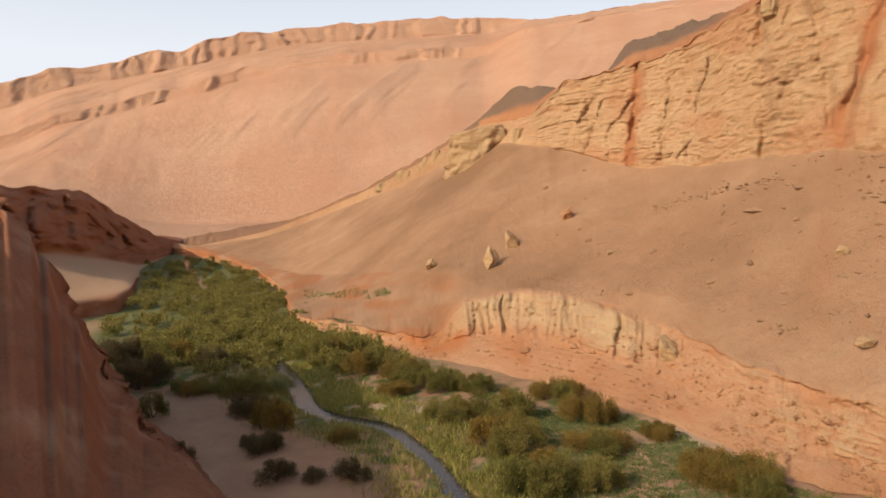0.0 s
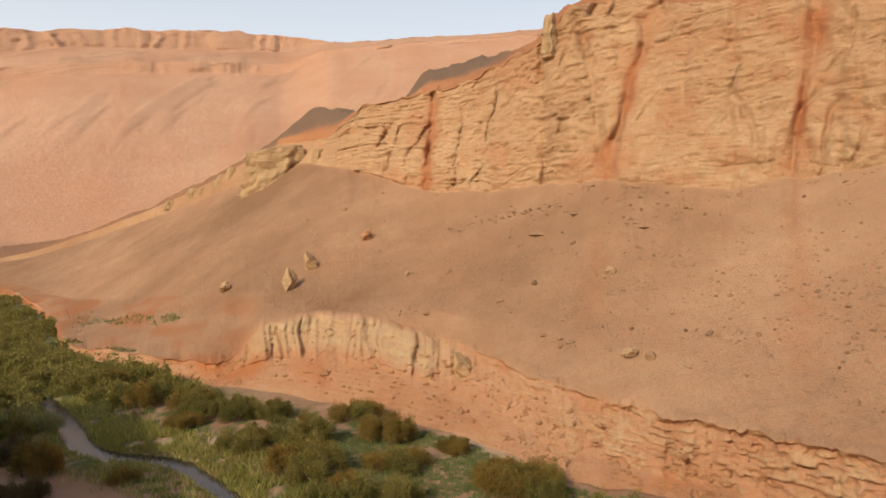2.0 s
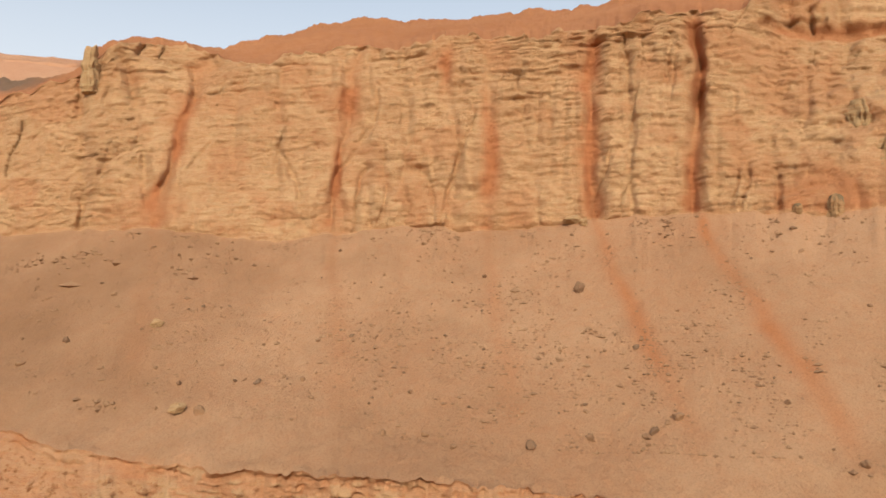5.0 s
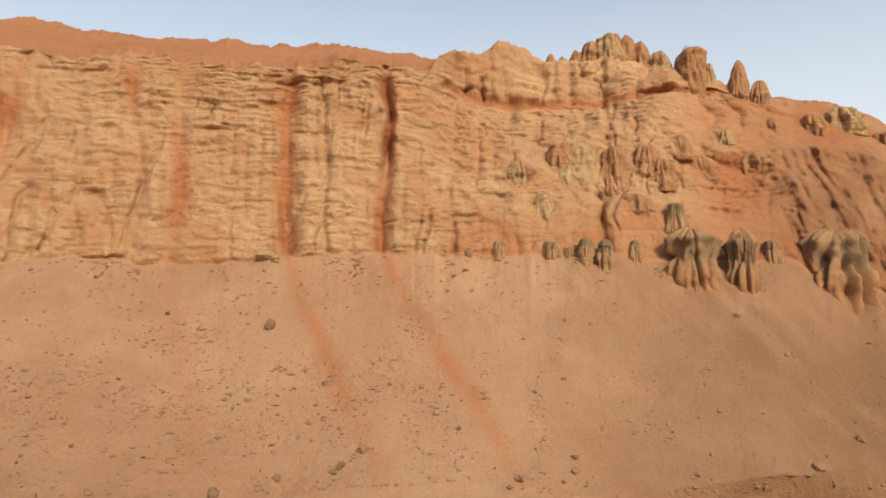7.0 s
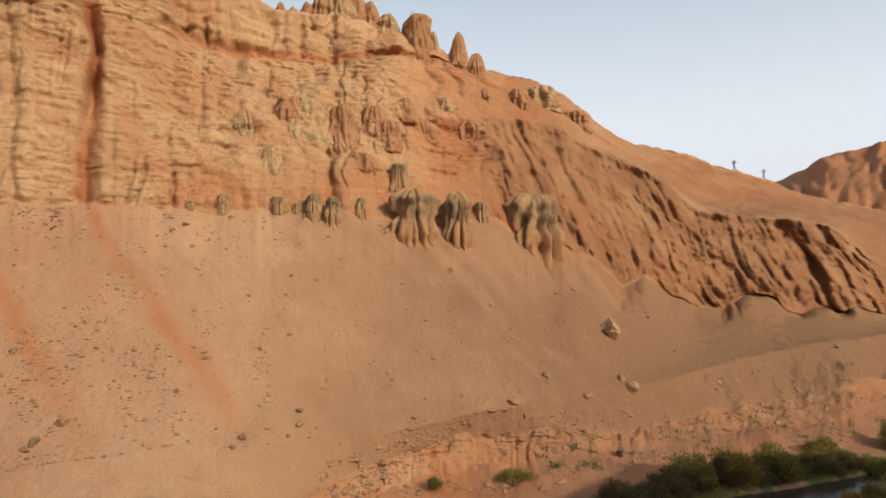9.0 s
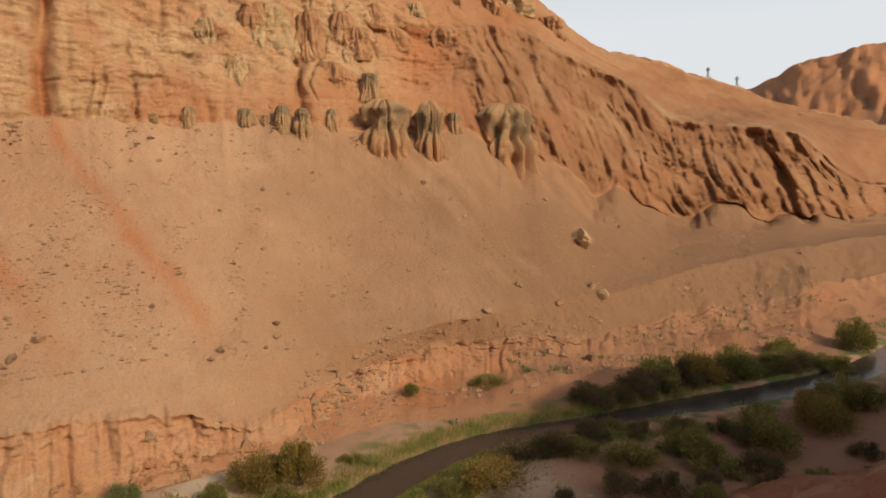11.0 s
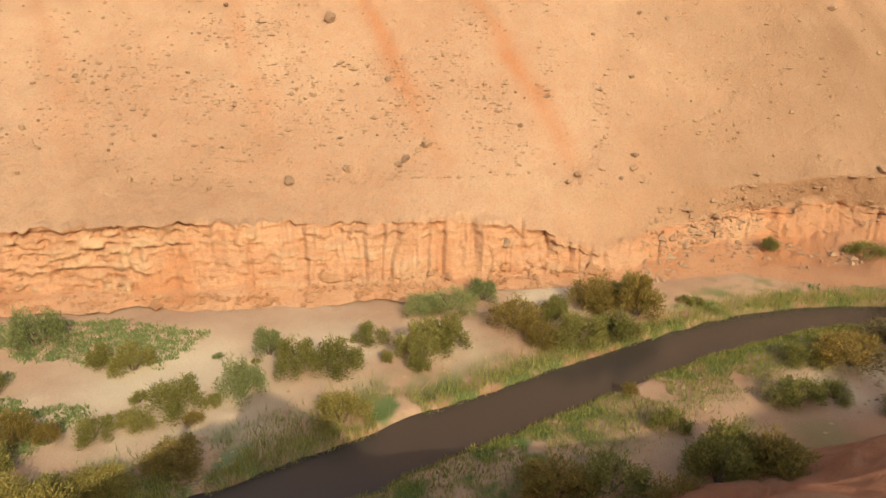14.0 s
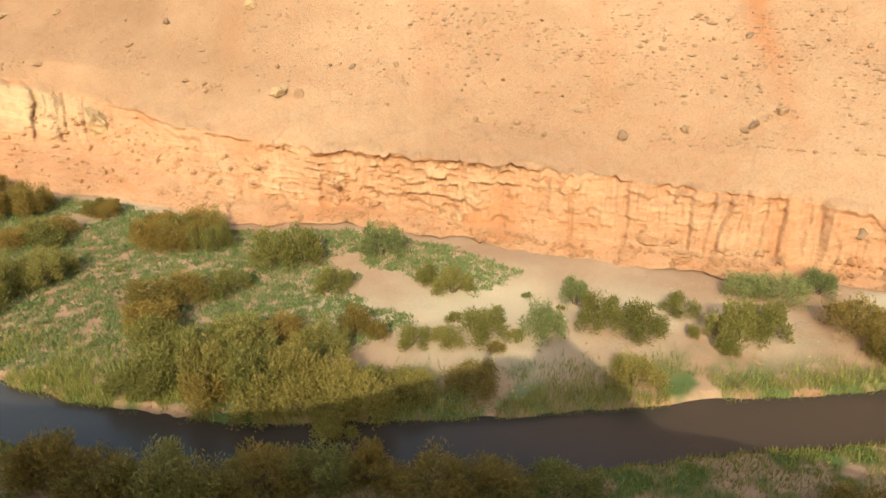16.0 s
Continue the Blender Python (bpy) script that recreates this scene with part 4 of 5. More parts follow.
def surface_at(b, el, back=0.0):
    """The place on the far bank that lies at a bearing and a height angle from the lookout."""
    k = int(round((b + 22) / 0.12))
    r, z = R2[:cut[8], k], Z2[:cut[8], k]
    i = int(np.argmax(np.degrees(np.arctan2(z - EYE[2], r)) >= el))
    d = r[i] + back
    return d * math.sin(radians(b)), d * math.cos(radians(b)), float(z[i])


# ---- shrubs ----
def sprays(rng, centres, radii, count, length, width):
    """Slim leafy sprays, four-cornered, round the centres of clumps."""
    k = rng.integers(0, len(centres), count)
    v = rng.normal(size=(count, 3))
    v /= np.linalg.norm(v, axis=1)[:, None]
    base = centres[k] + v * (radii[k] * rng.random(count) ** 0.4)[:, None]
    base[:, 2] = np.maximum(base[:, 2], 0.01)
    out = base - np.array([0, 0, 0.05])
    out /= np.linalg.norm(out, axis=1)[:, None]
    way = 0.55 * out + np.array([0, 0, 0.55]) + 0.55 * rng.normal(size=(count, 3))
    way /= np.linalg.norm(way, axis=1)[:, None]
    across = np.cross(way, rng.normal(size=(count, 3)))
    across /= np.linalg.norm(across, axis=1)[:, None]
    ln = (length * (0.6 + 0.8 * rng.random(count)))[:, None]
    wd = (width * (0.6 + 0.8 * rng.random(count)))[:, None]
    co = np.stack([base, base + way * ln * 0.5 + across * wd, base + way * ln, base + way * ln * 0.5 - across * wd], 1)
    return co.reshape(-1, 3), np.arange(count * 4).reshape(-1, 4)


def tube(points, radii, sides=5):
    co, faces = [], []
    for i, (p, r) in enumerate(zip(points, radii)):
        for s in range(sides):
            a = 2 * math.pi * s / sides
            co.append((p[0] + r * math.cos(a), p[1] + r * math.sin(a), p[2]))
            if i:
                faces.append(((i - 1) * sides + s, (i - 1) * sides + (s + 1) % sides, i * sides + (s + 1) % sides, i * sides + s))
    return co, faces


def make_shrub(seed, mat, label):
    """A tamarisk one metre wide and high: bent stems from the foot, a crown of uneven clumps of sprays."""
    rng = np.random.default_rng(seed)
    thing = tagged(new("shrub"), label, "shrub", "shrubs on the valley floor")
    n = int(rng.integers(11, 17))
    a, d = rng.random(n) * 2 * math.pi, 0.40 * np.sqrt(rng.random(n))
    top = (0.30 + 0.60 * (1 - (d / 0.46) ** 2) * (0.55 + 0.45 * rng.random(n)))
    centres = np.stack([d * np.cos(a), d * np.sin(a), top - 0.08], 1)
    radii = 0.10 + 0.09 * rng.random(n)
    low = centres * np.array([1.05, 1.05, 0.42])
    mid = centres * np.array([0.9, 0.9, 0.72])
    centres, radii = np.concatenate([centres, mid, low]), np.concatenate([radii, radii * 1.1, radii * 1.15])
    co, faces = sprays(rng, centres, radii, 4600, 0.075, 0.0075)
    part("crown", co, faces, mat, thing, shade=False)
    for k in range(5):
        q = centres[k * 2]
        pts = [(0.04 * math.cos(k * 1.3), 0.04 * math.sin(k * 1.3), -0.05), (q[0] * 0.35, q[1] * 0.35, q[2] * 0.4), (q[0] * 0.8, q[1] * 0.8, q[2] * 0.8), tuple(q)]
        sc, sf = tube(pts, (0.022, 0.017, 0.011, 0.004))
        part("stem", sc, sf, bark_mat, thing)
    return thing


LABELS = {"green": "bushy green tamarisk shrub on the sandy valley floor", "grey": "grey-green feathery tamarisk shrub on sand", "rust": "yellow and rust tinged tamarisk shrub beside the river", "dusky": "tamarisk shrub in the valley, its shade coloured in as dark brown-green", "straw": "yellow-olive feathery tamarisk shrub beside the river"}
KINDS = {k: [make_shrub(100 + 10 * i + j, m, LABELS[k]) for j in range(3)] for i, (k, m) in enumerate((("green", green_mat), ("grey", grey_mat), ("rust", rust_mat), ("straw", straw_mat), ("dusky", shade_dark_mat)))}
used = {k: 0 for k in KINDS}
first_poses = []
picker = random.Random(5)


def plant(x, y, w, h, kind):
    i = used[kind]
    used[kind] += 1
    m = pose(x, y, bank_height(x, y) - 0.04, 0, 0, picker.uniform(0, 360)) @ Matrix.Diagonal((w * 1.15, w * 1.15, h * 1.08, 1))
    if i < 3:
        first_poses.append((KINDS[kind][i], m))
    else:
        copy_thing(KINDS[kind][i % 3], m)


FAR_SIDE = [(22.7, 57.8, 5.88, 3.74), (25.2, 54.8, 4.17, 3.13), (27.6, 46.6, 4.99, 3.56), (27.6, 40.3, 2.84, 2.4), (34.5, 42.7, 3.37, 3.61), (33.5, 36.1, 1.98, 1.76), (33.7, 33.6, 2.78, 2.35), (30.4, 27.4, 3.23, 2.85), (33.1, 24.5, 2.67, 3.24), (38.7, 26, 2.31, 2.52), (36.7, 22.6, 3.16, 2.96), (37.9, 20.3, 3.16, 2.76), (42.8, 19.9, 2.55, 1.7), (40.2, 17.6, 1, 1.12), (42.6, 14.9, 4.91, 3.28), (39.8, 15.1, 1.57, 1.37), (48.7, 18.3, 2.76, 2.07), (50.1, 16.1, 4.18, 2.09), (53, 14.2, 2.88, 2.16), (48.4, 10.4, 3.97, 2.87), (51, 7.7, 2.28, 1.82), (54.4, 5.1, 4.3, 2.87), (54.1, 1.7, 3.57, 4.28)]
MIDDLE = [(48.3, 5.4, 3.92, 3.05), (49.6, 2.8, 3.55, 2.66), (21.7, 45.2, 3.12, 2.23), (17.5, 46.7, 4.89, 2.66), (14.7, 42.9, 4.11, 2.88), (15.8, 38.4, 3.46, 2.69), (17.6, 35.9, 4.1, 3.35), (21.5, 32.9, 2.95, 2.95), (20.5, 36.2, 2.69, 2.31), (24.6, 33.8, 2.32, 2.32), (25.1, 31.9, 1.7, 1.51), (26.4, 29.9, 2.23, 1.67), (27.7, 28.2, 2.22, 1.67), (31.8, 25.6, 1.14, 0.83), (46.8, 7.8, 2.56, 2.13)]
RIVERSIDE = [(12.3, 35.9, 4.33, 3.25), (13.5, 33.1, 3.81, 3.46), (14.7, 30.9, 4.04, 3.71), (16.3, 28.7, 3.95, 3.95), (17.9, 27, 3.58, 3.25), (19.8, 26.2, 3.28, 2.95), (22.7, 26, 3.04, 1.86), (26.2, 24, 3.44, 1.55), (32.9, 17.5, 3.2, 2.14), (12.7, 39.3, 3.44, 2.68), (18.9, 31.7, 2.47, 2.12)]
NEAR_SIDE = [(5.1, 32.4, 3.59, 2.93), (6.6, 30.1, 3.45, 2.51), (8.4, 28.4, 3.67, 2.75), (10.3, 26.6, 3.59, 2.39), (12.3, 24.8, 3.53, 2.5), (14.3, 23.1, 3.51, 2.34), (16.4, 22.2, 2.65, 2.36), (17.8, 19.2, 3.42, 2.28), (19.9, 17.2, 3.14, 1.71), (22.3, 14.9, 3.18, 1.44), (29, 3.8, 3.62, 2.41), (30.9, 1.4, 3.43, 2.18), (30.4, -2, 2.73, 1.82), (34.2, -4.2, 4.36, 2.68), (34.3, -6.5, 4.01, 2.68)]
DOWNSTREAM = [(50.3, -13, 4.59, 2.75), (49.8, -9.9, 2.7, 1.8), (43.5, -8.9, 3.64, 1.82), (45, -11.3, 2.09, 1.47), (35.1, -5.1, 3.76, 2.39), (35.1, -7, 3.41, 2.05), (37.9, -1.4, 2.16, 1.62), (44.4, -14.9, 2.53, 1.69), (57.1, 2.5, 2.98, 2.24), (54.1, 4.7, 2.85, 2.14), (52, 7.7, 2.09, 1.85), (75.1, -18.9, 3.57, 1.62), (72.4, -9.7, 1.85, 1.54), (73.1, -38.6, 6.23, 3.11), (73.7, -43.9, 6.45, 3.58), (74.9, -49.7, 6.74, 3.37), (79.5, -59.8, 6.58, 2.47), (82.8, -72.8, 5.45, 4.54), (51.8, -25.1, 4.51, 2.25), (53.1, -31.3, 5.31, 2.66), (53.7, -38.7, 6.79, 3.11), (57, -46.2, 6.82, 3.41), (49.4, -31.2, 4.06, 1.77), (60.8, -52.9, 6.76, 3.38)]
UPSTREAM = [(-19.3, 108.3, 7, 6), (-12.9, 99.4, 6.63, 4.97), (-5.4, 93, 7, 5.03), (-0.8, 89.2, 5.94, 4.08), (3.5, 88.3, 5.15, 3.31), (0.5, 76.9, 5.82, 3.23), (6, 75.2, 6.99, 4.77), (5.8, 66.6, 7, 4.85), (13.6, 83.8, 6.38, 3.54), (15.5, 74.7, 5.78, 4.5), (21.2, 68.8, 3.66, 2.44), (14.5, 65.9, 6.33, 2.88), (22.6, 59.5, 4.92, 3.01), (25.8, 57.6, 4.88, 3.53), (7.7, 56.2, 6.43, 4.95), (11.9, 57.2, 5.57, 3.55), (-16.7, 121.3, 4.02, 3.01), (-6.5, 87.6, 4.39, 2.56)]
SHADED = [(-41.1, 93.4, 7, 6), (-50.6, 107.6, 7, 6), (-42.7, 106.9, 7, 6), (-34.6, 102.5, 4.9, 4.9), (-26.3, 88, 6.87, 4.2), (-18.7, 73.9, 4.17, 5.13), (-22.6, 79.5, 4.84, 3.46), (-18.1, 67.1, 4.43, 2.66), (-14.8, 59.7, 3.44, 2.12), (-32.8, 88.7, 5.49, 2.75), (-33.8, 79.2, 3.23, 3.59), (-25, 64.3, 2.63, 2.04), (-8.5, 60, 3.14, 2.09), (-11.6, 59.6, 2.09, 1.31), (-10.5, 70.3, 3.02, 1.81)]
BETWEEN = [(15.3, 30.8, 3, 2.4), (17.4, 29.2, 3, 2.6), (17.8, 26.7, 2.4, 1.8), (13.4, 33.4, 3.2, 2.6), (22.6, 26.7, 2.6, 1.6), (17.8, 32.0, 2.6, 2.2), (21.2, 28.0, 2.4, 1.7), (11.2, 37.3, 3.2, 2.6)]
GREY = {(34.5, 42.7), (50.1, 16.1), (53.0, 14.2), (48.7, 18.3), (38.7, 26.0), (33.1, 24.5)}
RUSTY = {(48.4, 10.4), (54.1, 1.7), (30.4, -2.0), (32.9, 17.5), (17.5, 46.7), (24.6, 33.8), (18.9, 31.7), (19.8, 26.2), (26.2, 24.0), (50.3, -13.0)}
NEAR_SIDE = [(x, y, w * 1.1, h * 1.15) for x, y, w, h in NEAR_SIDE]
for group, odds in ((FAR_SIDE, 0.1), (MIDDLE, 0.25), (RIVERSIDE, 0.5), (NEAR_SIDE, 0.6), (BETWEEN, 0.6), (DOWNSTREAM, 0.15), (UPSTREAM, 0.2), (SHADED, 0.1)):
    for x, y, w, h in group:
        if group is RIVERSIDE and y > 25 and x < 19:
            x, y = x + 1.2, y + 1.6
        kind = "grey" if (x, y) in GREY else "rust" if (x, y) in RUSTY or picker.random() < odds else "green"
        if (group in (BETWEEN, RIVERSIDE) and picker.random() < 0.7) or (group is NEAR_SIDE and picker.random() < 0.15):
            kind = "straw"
        # most shrubs on shaded ground get the foliage with shade in its colour
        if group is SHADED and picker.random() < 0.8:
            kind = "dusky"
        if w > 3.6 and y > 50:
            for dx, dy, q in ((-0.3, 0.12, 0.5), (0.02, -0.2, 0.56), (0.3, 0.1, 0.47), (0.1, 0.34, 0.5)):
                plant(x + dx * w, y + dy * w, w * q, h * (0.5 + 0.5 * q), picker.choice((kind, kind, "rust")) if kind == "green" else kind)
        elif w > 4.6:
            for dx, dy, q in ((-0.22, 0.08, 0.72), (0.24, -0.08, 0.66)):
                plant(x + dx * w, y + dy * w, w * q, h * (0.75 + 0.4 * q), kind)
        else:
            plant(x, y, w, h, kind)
# the dense thicket up the valley, along both sides of the river
rng = random.Random(11)
thicket = []
for k in range(520):
    q = course[rng.randrange(12, 86)]
    x, y = q[0] + rng.gauss(2, 12), q[1] + rng.gauss(2, 10)
    b, d = math.degrees(math.atan2(x, y)), math.hypot(x, y)
    edge = np.interp(b, B, foot[0]) if b > -22 else 900
    if d > edge - 3 or b < -26.5 or d < 92 or float(river_gap(np.array([x]), np.array([y]))[0]) < (1.2 if d < 125 else 0.1):
        continue
    if b < -24 and d > 165:
        continue
    w = rng.uniform(2.2, 4.8)
    if d > 98:
        thicket.append((x, y, bank_height(x, y), w))
    else:
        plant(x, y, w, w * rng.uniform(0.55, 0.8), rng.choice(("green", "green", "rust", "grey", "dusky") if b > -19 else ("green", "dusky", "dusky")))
g = np.random.default_rng(41)
co = []
for x, y, z, w in thicket:
    n = 7
    c = np.stack([g.normal(0, 0.22, n), g.normal(0, 0.22, n), g.uniform(0.15, 0.5, n)], 1)
    q, _ = sprays(g, c, np.full(n, 0.22), 460, 0.12, 0.024)
    co.append(q * w + np.array([x, y, z]))
co = np.concatenate(co)
tagged(link_mesh("far_thicket", co, np.arange(len(co)).reshape(-1, 4), green_mat, None, None, False), "dense green tamarisk thicket far up the valley", "thicket", kind="stuff")
for k in range(46):
    x, y = rng.uniform(44, 64), rng.uniform(-62, -15)
    if float(river_gap(np.array([x]), np.array([y]))[0]) < 0.8:
        continue
    w = rng.uniform(1.6, 3.6)
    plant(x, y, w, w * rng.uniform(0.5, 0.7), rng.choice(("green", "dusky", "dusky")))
# the row of shrubs along the far bank down the valley, mostly shade-darkened copies
for k in range(26):
    b = 112.0 + 0.75 * k + rng.uniform(-0.3, 0.3)
    d = float(np.interp(b, [107.9, 112.4, 116.8, 120.9, 124.8, 128.4, 131.5], [67.7, 70.4, 75.6, 81.8, 87.3, 93, 98.5])) + rng.uniform(1.6, 4.6)
    w = rng.uniform(2.6, 4.2)
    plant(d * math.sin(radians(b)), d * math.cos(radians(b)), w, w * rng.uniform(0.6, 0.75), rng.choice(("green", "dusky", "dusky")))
# small shrubs scattered on open sand
for k in range(46):
    q = course[rng.randrange(140, 290)]
    x, y = q[0] + rng.uniform(-9, 16), q[1] + rng.uniform(-9, 14)
    b, d = math.degrees(math.atan2(x, y)), math.hypot(x, y)
    if d > np.interp(b, B, foot[0]) - 2 or d < 29 or float(river_gap(np.array([x]), np.array([y]))[0]) < 1.0:
        continue
    w = rng.uniform(0.5, 1.3)
    plant(x, y, w, w * rng.uniform(0.6, 0.9), rng.choice(("green", "grey", "rust")))
for ob, m in first_poses:
    ob.matrix_basis = m


# ---- reeds, grass and low herbs ----
def blades(name, xs, ys, zs, height, width, mat, seed, label, category):
    rng = np.random.default_rng(seed)
    n = len(xs)
    base = np.stack([xs, ys, zs], 1)
    turn = rng.random(n) * 2 * math.pi
    side = np.stack([np.cos(turn), np.sin(turn), 0 * turn], 1) * (width * (0.6 + 0.8 * rng.random(n)))[:, None]
    tip = np.stack([rng.normal(size=n) * 0.3, rng.normal(size=n) * 0.3, np.ones(n)], 1) * (height * (0.5 + 0.9 * rng.random(n)))[:, None]
    co = np.stack([base - side, base + side, base + tip * 0.6 + side * 0.8, base + tip], 1)
    ob = link_mesh(name, co.reshape(-1, 3), np.arange(n * 4).reshape(-1, 4), mat, None, None, False)
    return tagged(ob, label, category, kind="stuff")


def bankside(count, seed, lo, hi, first, last, sides):
    g = np.random.default_rng(seed)
    k = g.integers(first, last, count)
    s = g.choice(sides, count)
    off = course[k, 2] / 2 + lo + (hi - lo) * g.random(count) ** 1.5
    xs, ys = course[k, 0] + side[k, 0] * s * off + g.normal(size=count) * 0.7, course[k, 1] + side[k, 1] * s * off + g.normal(size=count) * 0.7
    keep = (river_gap(xs, ys) > 0.1) & (fbm(xs * 0.35, ys * 0.35, 0 * xs, 3, 161) > -0.35)
    xs, ys = xs[keep], ys[keep]
    return xs, ys, floor_height(xs, ys) - 0.03


far_hand = 1 if (side[195] @ np.array([1.0, 1.0])) > 0 else -1
xs, ys, zs = bankside(36000, 21, 0.0, 2.4, 160, 305, [far_hand])
blades("reed_bed", xs, ys, zs, 0.5, 0.02, reed_mat, 22, "bright green reeds along the river's edge", "reeds")
xs, ys, zs = bankside(9000, 35, 0.2, 4.5, 168, 222, [far_hand])
blades("tall_reeds", xs, ys, zs, 0.6, 0.02, reed_mat, 36, "tall yellow-green reeds between the riverside shrubs", "reeds")
xs, ys, zs = bankside(60000, 23, 0.0, 5.5, 160, 290, [-far_hand])
blades("river_grass", xs, ys, zs, 0.3, 0.024, reed_mat, 24, "yellow-green grass beside the river", "grass")
xs, ys, zs = bankside(30000, 25, 0.0, 7.0, 60, 162, [far_hand, far_hand, far_hand, -far_hand])
blades("upstream_grass", xs, ys, zs, 0.55, 0.06, reed_mat, 26, "green grass along the river up the valley", "grass")
g = np.random.default_rng(27)
cx, cy = g.uniform(4, 40, 10500), g.uniform(32, 80, 10500)
keep = (fbm(cx * 0.16, cy * 0.16, 0 * cx, 3, 163) + 0.45 * bell(cy, 56, 14) > -0.04) & (np.hypot(cx, cy) < np.interp(np.degrees(np.arctan2(cx, cy)), B, foot[0]) - 1.5) & (river_gap(cx, cy) > 1)
cx, cy = np.repeat(cx[keep], 16), np.repeat(cy[keep], 16)
cx, cy = cx + g.normal(size=len(cx)) * 0.22, cy + g.normal(size=len(cy)) * 0.22
blades("low_herbs", cx, cy, floor_height(cx, cy) - 0.02, 0.2, 0.05, herb_mat, 28, "low green herbs spreading over the sand", "herbs")
# thin green on the terraces
cx, cy = np.concatenate([g.uniform(-24, -8, 260), g.uniform(62, 125, 900)]), np.concatenate([g.uniform(128, 150, 260), g.uniform(-90, -12, 900)])
away = np.hypot(cx, cy)
cb = np.degrees(np.arctan2(cx, cy))
keep = (fbm(cx * 0.15, cy * 0.15, 0 * cx, 3, 165) > 0.0) & (away < np.interp(cb, B, lip[0]) + 3) & ((away < np.interp(cb, B, lip[0]) - 2) | (cb < 0))
cz = np.repeat([bank_height(a, b) for a, b in zip(cx[keep], cy[keep])], 14)
cx, cy = np.repeat(cx[keep], 14), np.repeat(cy[keep], 14)
cx, cy = cx + g.normal(size=len(cx)) * 0.4, cy + g.normal(size=len(cy)) * 0.4
blades("terrace_grass", cx, cy, cz - 0.03, 0.35, 0.08, herb_mat, 29, "thin olive green plants on the terrace", "grass")


spots = np.array([surface_at(b, el) for b, el in zip(g.uniform(-11.4, -4.2, 110), g.normal(-6.9, 0.2, 110))])
spots = np.repeat(spots, 10, axis=0) + np.stack([g.normal(size=1100) * 0.7, g.normal(size=1100) * 0.9, 0 * np.arange(1100)], 1)
blades("terrace_herbs", spots[:, 0], spots[:, 1], spots[:, 2] - 0.1, 0.36, 0.09, herb_mat, 30, "olive green plants on the terrace below the spur", "herbs")


# ---- boulders and loose stones ----
def rock_mesh(name, seed, mat, divisions=3):
    bm = bmesh.new()
    bmesh.ops.create_icosphere(bm, subdivisions=divisions, radius=0.5)
    r = random.Random(seed)
    planes = [(Vector((r.gauss(0, 1), r.gauss(0, 1), r.gauss(0, 0.8))).normalized(), r.uniform(0.2, 0.4)) for _ in range(13)]
    off = Vector((seed * 3.1, seed * 1.7, 0))
    for v in bm.verts:
        for nrm, d in planes:
            over = v.co.dot(nrm) - d
            if over > 0:
                v.co -= nrm * over * 0.92
        v.co += v.co.normalized() * 0.11 * noise.noise(v.co * 3.4 + off) + v.co.normalized() * 0.05 * noise.noise(v.co * 9 + off)
    me = bpy.data.meshes.new(name)
    bm.to_mesh(me)
    bm.free()
    me.materials.append(mat)
    return me


STONES = [rock_mesh("stone", 200 + k, (stone_mat, dark_stone_mat, stone_mat)[k % 3]) for k in range(9)]
BIG = [rock_mesh("boulder", 300 + k, (tan_rock_mat, tan_rock_mat, red_rock_mat, tan_rock_mat)[k % 4], 4) for k in range(8)]
BOULDERS = [(*surface_at(3.73, -5.0)[:2], 3.9, 4.3), (*surface_at(5.45, -3.4)[:2], 3.6, 4.0), (*surface_at(10.1, -1.0)[:2], 3.3, 3.0), (-2.7, 143.8, 3.04, 2.33), (79.3, 40.9, 1.44, 1.87), (40.3, 66.5, 2.16, 1.27), (41.5, 64.4, 1.38, 1.25), (55.8, 33.8, 1.3, 0.97), (51.6, 43, 1, 0.66), (59.6, 29.7, 0.88, 0.77), (62.6, 24.8, 1, 0.89), (65.3, 23.6, 1.36, 0.91), (105.6, -42.2, 6.9, 4.6), (92.9, -40.2, 1.98, 1.65), (94.5, -39.4, 1.5, 1.17), (89.1, -32.5, 1.55, 1.09), (89.9, -26.8, 0.76, 0.76), (83, -20.9, 1.68, 0.98), (67.5, 8.8, 1.01, 0.67), (59.9, 29.9, 0.77, 0.55), (49.7, 46.4, 0.67, 0.79), (51.7, 39.6, 0.75, 0.54), (40.5, 92.6, 1.14, 0.98), (48.5, 96.3, 1.04, 0.87)]
MORE_BOULDERS = [(47.4, 83.3, 2.32, 1.08), (81.8, -34, 1.77, 1.18), (89.1, -32.5, 2.17, 1.09), (89.9, -27.2, 0.77, 0.61), (92.3, 48.8, 3.03, 1.68), (92, 46.6, 2, 1.33), (23.1, 160.2, 1.56, 1.04), (40.5, 92.6, 1.14, 0.98), (28.1, 118.7, 1.97, 0.79), (27.4, 85.7, 3.34, 3.71), (59, 13.8, 1.23, 0.92), (55.8, -2.2, 0.98, 0.68)]
for k, (x, y, w, h) in enumerate(BOULDERS + MORE_BOULDERS):
    big = w > 1.9
    ob = new("boulder" if big else "rock", BIG[0] if w > 6 else (BIG if big else STONES)[k % (8 if big else 9)])
    z = bank_height(x, y)
    w, h = (w * 0.72, h * 0.66) if w > 6 else (w, h)
    ob.matrix_world = pose(x, y, z + h * 0.28, picker.uniform(-15, 15), picker.uniform(-15, 15), picker.uniform(0, 360)) @ Matrix.Diagonal((w * 1.05, w * 0.95, h * 1.2, 1))
    tagged(ob, "angular tan boulder fallen on the sandy slope" if big else "brown rock lying on the scree slope", "boulder" if big else "rock", "boulders on the slope" if big else "rocks on the scree")


